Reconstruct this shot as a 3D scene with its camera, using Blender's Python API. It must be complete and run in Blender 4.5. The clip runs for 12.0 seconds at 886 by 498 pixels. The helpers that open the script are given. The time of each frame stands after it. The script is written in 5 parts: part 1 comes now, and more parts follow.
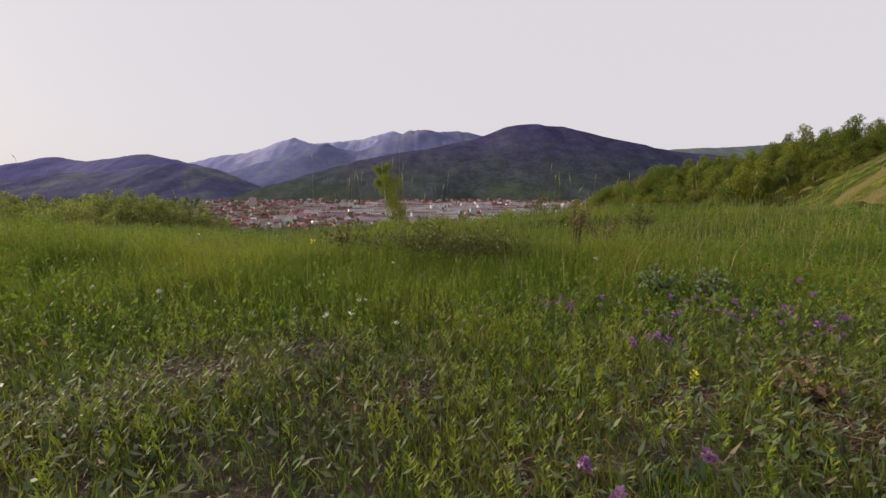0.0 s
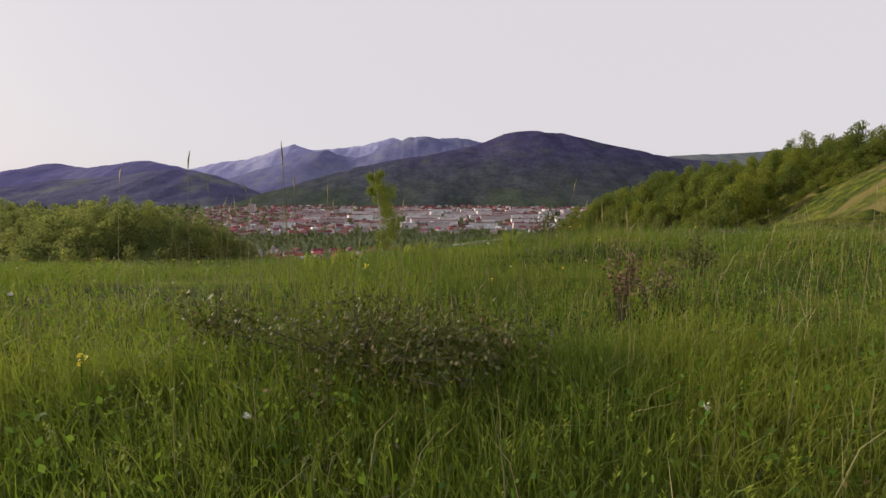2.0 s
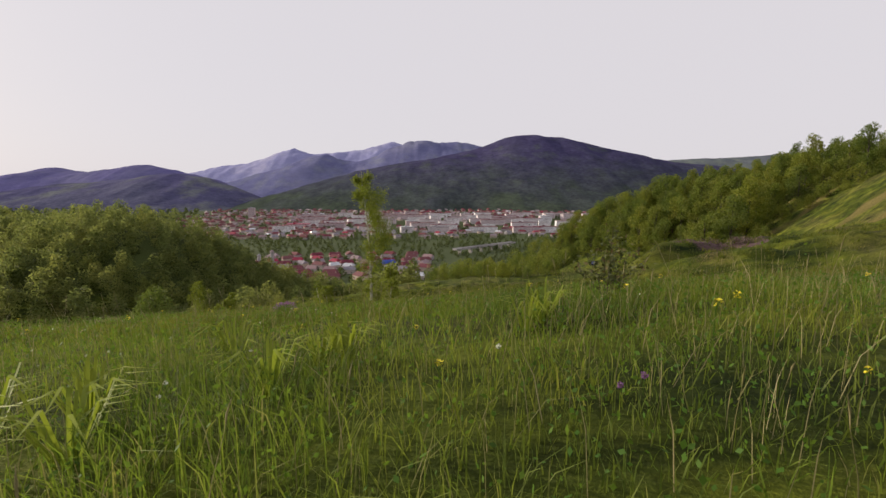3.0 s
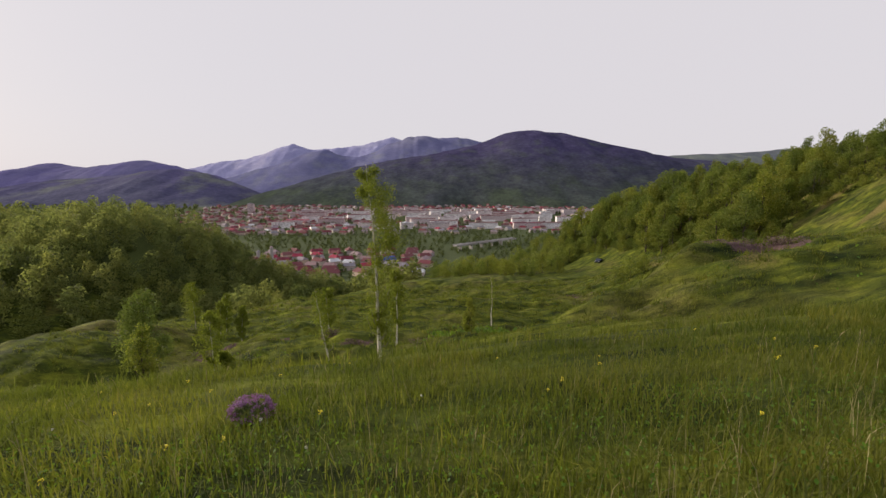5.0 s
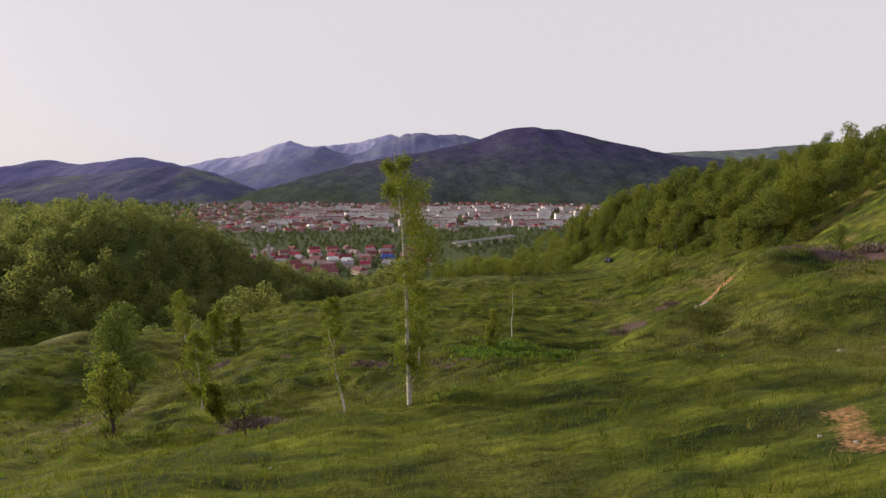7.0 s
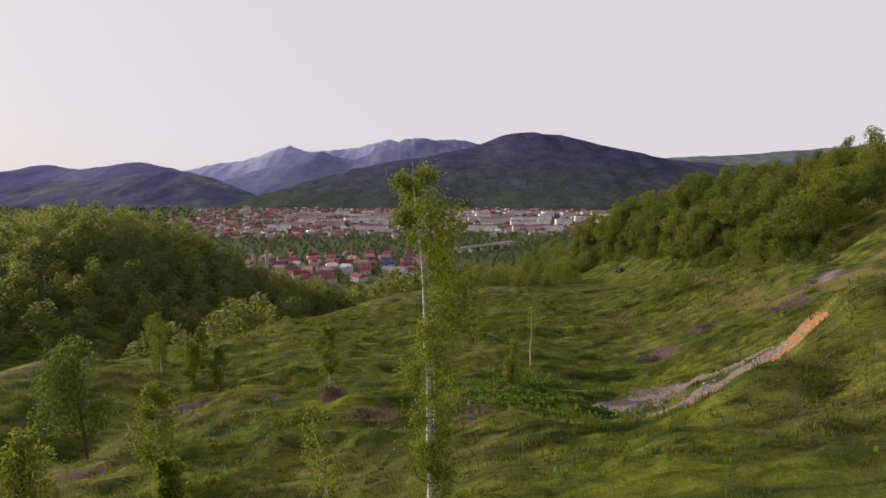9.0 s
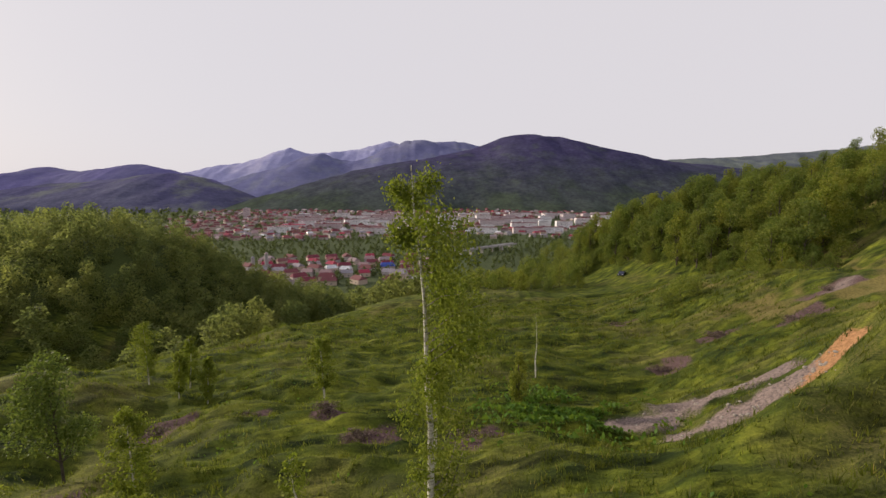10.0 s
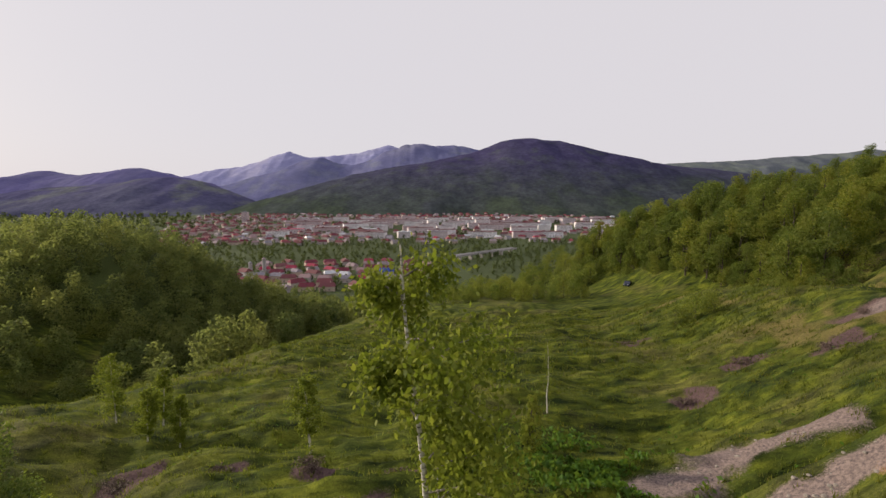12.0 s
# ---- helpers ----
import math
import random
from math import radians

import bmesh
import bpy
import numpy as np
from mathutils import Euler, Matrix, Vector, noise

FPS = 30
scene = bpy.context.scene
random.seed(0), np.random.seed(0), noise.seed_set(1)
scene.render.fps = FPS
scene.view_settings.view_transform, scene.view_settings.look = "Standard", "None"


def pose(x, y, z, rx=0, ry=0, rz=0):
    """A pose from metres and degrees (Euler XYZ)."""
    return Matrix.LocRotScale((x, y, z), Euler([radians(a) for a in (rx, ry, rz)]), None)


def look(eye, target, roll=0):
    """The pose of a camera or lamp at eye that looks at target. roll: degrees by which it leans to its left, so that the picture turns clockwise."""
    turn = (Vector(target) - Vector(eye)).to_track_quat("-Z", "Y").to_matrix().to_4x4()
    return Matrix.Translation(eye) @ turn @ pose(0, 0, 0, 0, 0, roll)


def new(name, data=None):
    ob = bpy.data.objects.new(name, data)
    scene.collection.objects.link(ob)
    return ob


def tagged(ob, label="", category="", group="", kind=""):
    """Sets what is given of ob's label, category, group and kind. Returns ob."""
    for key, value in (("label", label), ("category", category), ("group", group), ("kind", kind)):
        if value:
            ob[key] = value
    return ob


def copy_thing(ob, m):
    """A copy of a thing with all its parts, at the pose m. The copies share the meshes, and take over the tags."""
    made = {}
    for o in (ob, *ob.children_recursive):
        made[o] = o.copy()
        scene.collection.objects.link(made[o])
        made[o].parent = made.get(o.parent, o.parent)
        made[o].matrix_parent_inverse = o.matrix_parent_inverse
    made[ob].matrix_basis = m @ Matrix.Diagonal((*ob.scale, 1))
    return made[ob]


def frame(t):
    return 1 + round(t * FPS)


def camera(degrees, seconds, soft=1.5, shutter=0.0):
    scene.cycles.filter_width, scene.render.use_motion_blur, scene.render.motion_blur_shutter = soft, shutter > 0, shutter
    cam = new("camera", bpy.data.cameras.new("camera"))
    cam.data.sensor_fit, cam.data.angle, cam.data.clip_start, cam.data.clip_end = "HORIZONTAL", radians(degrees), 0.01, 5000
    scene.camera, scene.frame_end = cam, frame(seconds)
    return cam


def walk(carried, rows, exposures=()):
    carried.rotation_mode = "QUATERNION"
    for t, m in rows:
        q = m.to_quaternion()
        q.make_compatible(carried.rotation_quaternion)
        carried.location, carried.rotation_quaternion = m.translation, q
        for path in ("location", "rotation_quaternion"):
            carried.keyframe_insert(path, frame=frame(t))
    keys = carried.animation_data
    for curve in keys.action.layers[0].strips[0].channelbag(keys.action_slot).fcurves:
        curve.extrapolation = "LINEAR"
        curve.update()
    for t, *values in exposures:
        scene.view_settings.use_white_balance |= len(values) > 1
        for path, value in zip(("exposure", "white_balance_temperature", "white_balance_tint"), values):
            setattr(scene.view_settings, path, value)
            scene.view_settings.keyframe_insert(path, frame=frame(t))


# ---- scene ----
cam = camera(91.6, 12.0)
PATH = [
    (0, (0.000, 0.000, 0.550), (80.94, 0.10, -2.81)),
    (0.5, (0.071, 0.256, 0.530), (81.18, 0.10, -2.81)),
    (1, (0.147, 0.601, 0.547), (81.31, 0.10, -2.82)),
    (1.5, (0.220, 1.006, 0.604), (81.53, 0.10, -2.83)),
    (2, (0.316, 1.578, 0.675), (81.76, 0.10, -2.85)),
    (2.5, (0.417, 2.125, 0.763), (81.71, 0.10, -2.87)),
    (2.6, (0.437, 2.234, 0.781), (81.70, 0.10, -2.87)),
    (2.7, (0.458, 2.344, 0.799), (81.69, 0.10, -2.88)),
    (2.8, (0.749, 4.423, 0.650), (82.45, 0.10, -2.83)),
    (2.9, (0.758, 4.600, 0.664), (82.37, 0.10, -2.85)),
    (3, (0.767, 4.777, 0.678), (82.28, 0.10, -2.86)),
    (3.1, (0.773, 4.942, 0.684), (82.26, 0.10, -2.85)),
    (3.2, (0.779, 5.107, 0.690), (82.24, 0.10, -2.84)),
    (4.8, (0.146, 7.701, 0.665), (81.90, 0.10, -2.79)),
    (5, (0.060, 7.972, 0.687), (81.72, 0.10, -2.90)),
    (5.4, (-0.151, 8.654, 0.681), (81.66, 0.10, -3.20)),
    (5.5, (-0.204, 8.824, 0.680), (81.64, 0.10, -3.28)),
    (5.6, (-0.889, 11.344, 0.519), (81.48, 0.10, -3.30)),
    (5.7, (-0.960, 11.500, 0.528), (81.47, 0.10, -3.29)),
    (6, (-1.173, 11.966, 0.553), (81.44, 0.10, -3.28)),
    (6.5, (-1.528, 12.744, 0.595), (81.39, 0.10, -3.26)),
    (6.7, (-1.670, 13.055, 0.612), (81.37, 0.10, -3.25)),
    (8.2, (-2.381, 15.319, 0.744), (81.22, 0.10, -3.18)),
    (8.3, (-2.429, 15.470, 0.752), (81.21, 0.10, -3.18)),
    (8.4, (-2.696, 18.316, 1.119), (81.82, 0.10, -3.26)),
    (8.5, (-2.696, 18.547, 1.124), (81.84, 0.10, -3.25)),
    (9, (-2.682, 19.656, 1.144), (81.99, 0.10, -3.31)),
    (9.5, (-2.695, 20.656, 1.148), (82.13, 0.10, -3.31)),
    (10, (-2.680, 21.734, 1.321), (82.23, 0.10, -3.30)),
    (10.5, (-2.686, 22.846, 1.640), (82.38, 0.10, -3.35)),
    (11, (-2.671, 23.958, 1.960), (82.51, 0.10, -3.38)),
    (11.5, (-2.672, 25.105, 2.269), (82.62, 0.10, -3.42)),
    (12, (-2.623, 26.264, 2.422), (82.71, 0.10, -3.40)),
]
walk(cam, [(t, pose(*p, *r)) for t, p, r in PATH])

# ---- shape of the land ----
def lattice(ix, iy, seed):
    """A repeatable random value in 0..1 for whole-number lattice points."""
    n = (ix * 374761393 + iy * 668265263 + seed * 974711) & 0x7FFFFFFF
    n = ((n ^ (n >> 13)) * 1274126177) & 0x7FFFFFFF
    return ((n ^ (n >> 16)) & 0xFFFF) / 65535.0


def vnoise(x, y, seed=0):
    """Smooth value noise, -1..1."""
    x, y = np.asarray(x, float), np.asarray(y, float)
    fx, fy = np.floor(x), np.floor(y)
    ix, iy = fx.astype(np.int64), fy.astype(np.int64)
    u, v = x - fx, y - fy
    u, v = u * u * (3 - 2 * u), v * v * (3 - 2 * v)
    a, b = lattice(ix, iy, seed), lattice(ix + 1, iy, seed)
    c, d = lattice(ix, iy + 1, seed), lattice(ix + 1, iy + 1, seed)
    return 2 * ((a * (1 - u) + b * u) * (1 - v) + (c * (1 - u) + d * u) * v) - 1


def step(a, b, v):
    t = np.clip((np.asarray(v, float) - a) / (b - a), 0, 1)
    return t * t * (3 - 2 * t)


def bump(x, y, cx, cy, sx, sy):
    return np.exp(-(((x - cx) / sx) ** 2) - ((y - cy) / sy) ** 2)


HILL_X = np.array([-70, -45, -26, -12, 0, 10, 20, 34, 60], float)
HILL = [  # distance ahead, and the height of the hillside there from west to east
    (-6, [-13.36, -6.53, -2.23, -1.03, 0.02, 0.38, 0.78, 1.02, 0.98]),
    (4, [-16.31, -9.00, -2.09, -0.02, -0.21, 0.09, 0.18, 0.20, 0.60]),
    (12, [-18.40, -10.47, -4.30, -2.10, -1.33, -0.89, -0.57, -0.50, 0.40]),
    (16, [-19.4, -11.4, -6.0, -3.9, -2.6, -1.8, -1.4, -1.2, 0.3]),
    (20, [-20.3, -12.7, -7.8, -6.0, -5.3, -3.7, -2.9, -2.1, 0.2]),
    (28, [-22.0, -15.5, -11.2, -9.1, -7.8, -6.4, -6.1, -3.9, -0.3]),
    (38, [-23.9, -18.4, -14.6, -13.9, -10.9, -9.8, -6.0, -3.3, -1.1]),
    (48, [-24.5, -19.5, -18.3, -14.8, -14.2, -14.8, -12.8, -6.7, -1.3]),
    (62, [-27.1, -17.2, -18.5, -17.0, -17.4, -17.9, -18.8, -13.6, -4.2]),
    (90, [-39.8, -28.4, -21.8, -22.0, -21.5, -21.1, -20.7, -20.9, -8.6]),
    (125, [-46.1, -39.7, -31.1, -29.8, -30.0, -28.9, -27.6, -26.4, -22.0]),
]
HILL_Y, HILL_Z = np.array([r[0] for r in HILL], float), np.array([r[1] for r in HILL]).T


def spline_weights(knots, v):
    """Weights of the knots' values in a smooth curve through them."""
    v, n = np.clip(v, knots[0], knots[-1]), len(knots)
    i = np.clip(np.searchsorted(knots, v) - 1, 0, n - 2)
    h = knots[i + 1] - knots[i]
    t = (v - knots[i]) / h
    w, r, slope = np.zeros((len(v), n)), np.arange(len(v)), np.zeros((n, n))
    for k in range(n):
        a, b = max(k - 1, 0), min(k + 1, n - 1)
        slope[k, b] += 1 / (knots[b] - knots[a])
        slope[k, a] -= 1 / (knots[b] - knots[a])
    w[r, i] += 2 * t**3 - 3 * t**2 + 1
    w[r, i + 1] += -2 * t**3 + 3 * t**2
    return w + ((t**3 - 2 * t**2 + t) * h)[:, None] * slope[i] + ((t**3 - t**2) * h)[:, None] * slope[i + 1]


FLOOR = -88.0


def wide_land(x, y):
    """The slopes round the near hillside, down to the valley floor."""
    z = np.where(y < 125, -27 + (125 - y) * 0.22, -27.0)
    z = z + 0.05 * np.minimum(y + 40, 0)
    z = z + (FLOOR + 27) * step(120, 345, y - 0.1 * np.clip(x, -50, 90))
    z = z + 33 * step(46, 125, x) * (1 - step(135, 330, y)) * (0.55 + 0.45 * step(0, 60, y))
    z = z - 25 * step(-20, -120, x) * (1 - step(60, 200, y)) - 9 * bump(x, y, -72, 115, 26, 50)
    z = z + 34 * bump(x, y, -190, 232, 82, 60) + 4 * bump(x, y, -112, 190, 34, 40)
    z = z + 14 * bump(x, y, -330, 230, 120, 90)
    z = z + 6 * bump(x, y, 86, 166, 18, 26) - 11 * bump(x, y, -48, 160, 30, 42)
    # the scrubby shoulder beyond the meadow
    z = z + 23 * bump(x, y, 78, 234, 46, 42)
    z = np.maximum(z, FLOOR)
    # the valley floor rises under the far half of the town
    return z + 0.055 * np.clip(y - 960, 0, 420)


def land(x, y, fine=True):
    """Height of the ground."""
    x, y = np.broadcast_arrays(np.asarray(x, float), np.asarray(y, float))
    shape, x, y = x.shape, x.ravel(), y.ravel()
    near = np.einsum("ni,ij,nj->n", spline_weights(HILL_X, x), HILL_Z, spline_weights(HILL_Y, y))
    w = step(-72, -55, x) * (1 - step(50, 66, x)) * (1 - step(112, 132, y)) * step(-14, -5, y)
    z = w * near + (1 - w) * wide_land(x, y)
    # the crown of the western knoll
    z = z + 14.5 * bump(x, y, -108, 184, 40, 46)
    # the eroded gully below the orange bank
    along = step(6, 11, x) * (1 - step(27, 33, x))
    z = z - 1.5 * along * np.exp(-(((y - 47.6 - 0.16 * (x - 18)) / 1.3) ** 2))
    z = z + 0.7 * along * np.exp(-(((y - 45.2 + 0.2 * (x - 18)) / 1.6) ** 2))
    z = z + 2.9 * bump(x, y, 23.2, 42.4, 4.4, 2.6) - 0.8 * bump(x, y, 20, 47, 6, 1.8)
    # swells of the first brow
    z = z + 0.42 * bump(x, y, 3.4, 7.4, 5.2, 2.6) + 0.3 * bump(x, y, -5.6, 4.0, 2.6, 1.6)
    # the spur in front of the gully
    z = z + 1.3 * step(8, 13, x) * (1 - step(20, 25, x)) * np.exp(-(((y - 38.6 - 0.25 * (x - 16)) / 1.5) ** 2))
    if fine:
        # narrow trodden terraces across the slope
        tread = step(24, 40, y) * (1 - step(130, 160, y))
        lift = vnoise(x / 7 + 0.3 * y, y / 2.1 + 0.9 * vnoise(x / 9, y / 6, 15), 12)
        z = z + tread * (0.62 * (0.45 - np.abs(lift)) + 0.3 * vnoise(x / 1.9, y / 1.1, 13) + 0.5 * (0.4 - np.abs(vnoise(x / 12 - 0.12 * y, y / 4.6, 14))))
        far = step(12, 30, y) * (1 - step(150, 260, y))
        z = z + far * (0.6 * vnoise(x / 9 + y / 11, y / 4.2 - x / 30, 3) + 0.34 * (0.5 - np.abs(vnoise(x / 5 + y / 8, y / 2.2, 5))) + 0.30 * (0.5 - np.abs(vnoise(x / 2.6 + y / 5, y / 1.25, 6))) + 0.12 * vnoise(x / 0.9, y / 0.8, 10))
        z = z + 0.035 * vnoise(x / 0.9, y / 0.9, 7) + 0.06 * vnoise(x / 2.3, y / 2.3, 8) * step(1.5, 5, y)
        z = z + 1.3 * vnoise(x / 22, y / 22, 9) * step(120, 200, np.hypot(x, y)) * (1 - step(330, 400, y))
    return z.reshape(shape)

# ---- daylight ----
SUN_WAY = Vector((-0.88, 0.40, 0.0)).normalized()
SUN_HIGH = radians(18)
world = bpy.data.worlds.new("evening_sky")
scene.world = world
world.use_nodes = True
wn, wl = world.node_tree.nodes, world.node_tree.links
wn.clear()
sky = wn.new("ShaderNodeTexSky")
sky.sky_type, sky.sun_disc = "NISHITA", False
sky.sun_elevation, sky.sun_rotation = SUN_HIGH, math.atan2(SUN_WAY.x, SUN_WAY.y)
sky.dust_density, sky.air_density, sky.ozone_density = 3.0, 1.0, 2.0
veil = wn.new("ShaderNodeMix")
veil.data_type = "RGBA"
veil.inputs["Factor"].default_value = 0.93
veil.inputs["B"].default_value = (8.3, 7.9, 8.3, 1)
back, wout = wn.new("ShaderNodeBackground"), wn.new("ShaderNodeOutputWorld")
back.inputs["Strength"].default_value = 0.092
wl.new(sky.outputs["Color"], veil.inputs["A"])
wl.new(veil.outputs["Result"], back.inputs["Color"])
wl.new(back.outputs["Background"], wout.inputs["Surface"])
sun_data = bpy.data.lights.new("sun", "SUN")
sun_data.energy, sun_data.angle, sun_data.color = 4.8, radians(1.5), (1.0, 0.86, 0.66)
sun = new("sun", sun_data)
sun.matrix_world = look(SUN_WAY * 50 + Vector((0, 0, 50 * math.tan(SUN_HIGH))), (0, 0, 0))


# ---- materials ----
def material(name, rough=0.8, spec=0.3):
    m = bpy.data.materials.new(name)
    m.use_nodes = True
    b = m.node_tree.nodes["Principled BSDF"]
    b.inputs["Roughness"].default_value = rough
    b.inputs["Specular IOR Level"].default_value = spec
    return m, m.node_tree.nodes, m.node_tree.links, b


def noise_node(n, l, scale, detail=4.0, vector=None, rough=0.55):
    t = n.new("ShaderNodeTexNoise")
    t.inputs["Scale"].default_value, t.inputs["Detail"].default_value = scale, detail
    t.inputs["Roughness"].default_value = rough
    if vector is not None:
        l.new(vector, t.inputs["Vector"])
    return t


def ramp_node(n, l, fac, stops):
    r = n.new("ShaderNodeValToRGB")
    for k, (at, c) in enumerate(stops):
        e = r.color_ramp.elements[k] if k < 2 else r.color_ramp.elements.new(at)
        e.position, e.color = at, (*c, 1) if len(c) == 3 else c
    l.new(fac, r.inputs["Fac"])
    return r


def mix_node(n, l, fac, a, b, mode="MIX"):
    m = n.new("ShaderNodeMix")
    m.data_type, m.blend_type = "RGBA", mode
    for key, v in (("Factor", fac), ("A", a), ("B", b)):
        if isinstance(v, (int, float)):
            m.inputs[key].default_value = v
        elif isinstance(v, tuple):
            m.inputs[key].default_value = (*v, 1)
        else:
            l.new(v, m.inputs[key])
    return m.outputs["Result"]


def bump_node(n, l, b, height, strength, distance):
    k = n.new("ShaderNodeBump")
    k.inputs["Strength"].default_value, k.inputs["Distance"].default_value = strength, distance
    l.new(height, k.inputs["Height"])
    l.new(k.outputs["Normal"], b.inputs["Normal"])


def surface(name, dark, light, fine, coarse, rough=0.85, bump=0.4, depth=0.02, tint=None, spec=0.25):
    """A plain weathered surface: fine grain over coarse blotches, in metres."""
    m, n, l, b = material(name, rough, spec)
    p = n.new("ShaderNodeTexCoord").outputs["Object"]
    f, c = noise_node(n, l, fine, 5, p), noise_node(n, l, coarse, 3, p)
    base = ramp_node(n, l, f.outputs["Fac"], [(0.3, dark), (0.7, light)]).outputs["Color"]
    blot = ramp_node(n, l, c.outputs["Fac"], [(0.35, (0.72, 0.72, 0.72)), (0.65, (1.15, 1.15, 1.15))]).outputs["Color"]
    base = mix_node(n, l, 0.8, base, blot, "MULTIPLY")
    if tint:
        rnd = n.new("ShaderNodeObjectInfo").outputs["Random"]
        base = mix_node(n, l, ramp_node(n, l, rnd, [(0.2, (0, 0, 0)), (0.9, (1, 1, 1))]).outputs["Color"], base, tint)
    l.new(base, b.inputs["Base Color"])
    bump_node(n, l, b, f.outputs["Fac"], bump, depth)
    return m


def leafy(name, stops, patch, glow=(0.16, 0.2, 0.02), through_=0.55, rough=0.6, scale=0.6, per_object=0.0, drift=0.0):
    """Leaves and blades: hue changes from leaf to leaf and in larger patches, and light shines through."""
    m, n, l, b = material(name, rough, 0.25)
    g = n.new("ShaderNodeNewGeometry")
    base = ramp_node(n, l, g.outputs["Random Per Island"], stops).outputs["Color"]
    c = noise_node(n, l, scale, 3, g.outputs["Position"])
    base = mix_node(n, l, ramp_node(n, l, c.outputs["Fac"], [(0.42, (0, 0, 0)), (0.62, (1, 1, 1))]).outputs["Color"], base,
                    mix_node(n, l, 0.6, base, patch))
    if drift:
        d = noise_node(n, l, drift, 4, g.outputs["Position"], 0.6)
        base = mix_node(n, l, 1.0, base, ramp_node(n, l, d.outputs["Fac"], [(0.36, (0.42, 0.55, 0.6)), (0.5, (0.95, 0.97, 0.95)), (0.66, (1.4, 1.3, 1.0))]).outputs["Color"], "MULTIPLY")
    if per_object:
        rnd = n.new("ShaderNodeObjectInfo").outputs["Random"]
        hue = ramp_node(n, l, rnd, [(0.0, (0.55, 0.68, 0.8)), (0.5, (1, 1.02, 0.98)), (1.0, (1.38, 1.24, 0.85))]).outputs["Color"]
        base = mix_node(n, l, per_object, base, hue, "MULTIPLY")
    l.new(base, b.inputs["Base Color"])
    t = n.new("ShaderNodeBsdfTranslucent")
    l.new(mix_node(n, l, 0.5, base, glow), t.inputs["Color"])
    mix = n.new("ShaderNodeMixShader")
    mix.inputs["Fac"].default_value = through_
    l.new(b.outputs["BSDF"], mix.inputs[1])
    l.new(t.outputs["BSDF"], mix.inputs[2])
    l.new(mix.outputs["Shader"], n["Material Output"].inputs["Surface"])
    return m


def ground_material():
    m, n, l, b = material("meadow_ground", 0.95, 0.1)
    p = n.new("ShaderNodeNewGeometry").outputs["Position"]
    bands = n.new("ShaderNodeMapping")
    bands.inputs["Scale"].default_value, bands.inputs["Rotation"].default_value = (0.22, 0.75, 0.5), (0, 0, 0.12)
    l.new(p, bands.inputs["Vector"])
    big, mid, fine = noise_node(n, l, 0.09, 4, p), noise_node(n, l, 0.9, 6, bands.outputs["Vector"], 0.62), noise_node(n, l, 9.0, 6, p, 0.65)
    turf = ramp_node(n, l, mid.outputs["Fac"], [(0.35, (0.018, 0.030, 0.007)), (0.5, (0.062, 0.080, 0.011)), (0.66, (0.14, 0.156, 0.019))]).outputs["Color"]
    dryer = ramp_node(n, l, fine.outputs["Fac"], [(0.3, (0.08, 0.078, 0.024)), (0.7, (0.20, 0.17, 0.06))]).outputs["Color"]
    col = mix_node(n, l, ramp_node(n, l, big.outputs["Fac"], [(0.50, (0, 0, 0)), (0.70, (0.7, 0.7, 0.7))]).outputs["Color"], turf, dryer)
    grain = ramp_node(n, l, fine.outputs["Fac"], [(0.3, (0.55, 0.55, 0.55)), (0.7, (1.25, 1.25, 1.25))]).outputs["Color"]
    col = mix_node(n, l, 0.85, col, grain, "MULTIPLY")
    ribs = n.new("ShaderNodeMapping")
    ribs.inputs["Scale"].default_value, ribs.inputs["Rotation"].default_value = (0.5, 2.0, 0.8), (0, 0, -0.1)
    l.new(p, ribs.inputs["Vector"])
    streak = ramp_node(n, l, noise_node(n, l, 0.8, 7, ribs.outputs["Vector"], 0.7).outputs["Fac"], [(0.36, (0.34, 0.38, 0.4)), (0.5, (0.95, 0.95, 0.95)), (0.66, (1.38, 1.38, 1.1))]).outputs["Color"]
    col = mix_node(n, l, 0.9, col, streak, "MULTIPLY")
    layers = (
        ("dry_grass", ((0.07, 0.062, 0.02), (0.19, 0.155, 0.055))),
        ("valley_scrub", ((0.035, 0.05, 0.022), (0.085, 0.105, 0.045))),
        ("understorey", ((0.03, 0.042, 0.012), (0.075, 0.095, 0.026))),
        ("humus", ((0.045, 0.034, 0.028), (0.14, 0.10, 0.085))),
        ("dead_bracken", ((0.05, 0.030, 0.034), (0.14, 0.092, 0.088))),
        ("orange_soil", ((0.17, 0.085, 0.04), (0.42, 0.235, 0.12))),
        ("gravel", ((0.07, 0.056, 0.058), (0.28, 0.215, 0.195))),
    )
    for name, (lo, hi) in layers:
        a = n.new("ShaderNodeAttribute")
        a.attribute_name = name
        edge = n.new("ShaderNodeMath")
        edge.operation = "MULTIPLY_ADD"
        l.new(fine.outputs["Fac"], edge.inputs[0])
        edge.inputs[1].default_value = 0.9
        l.new(a.outputs["Fac"], edge.inputs[2])
        cover = ramp_node(n, l, edge.outputs["Value"], [(0.72, (0, 0, 0)), (0.95, (1, 1, 1))]).outputs["Color"]
        own = ramp_node(n, l, noise_node(n, l, 5.0, 8, p, 0.75).outputs["Fac"], [(0.35, lo), (0.65, hi)]).outputs["Color"]
        col = mix_node(n, l, cover, col, own)
    l.new(col, b.inputs["Base Color"])
    bump_node(n, l, b, fine.outputs["Fac"], 0.7, 0.12)
    return m


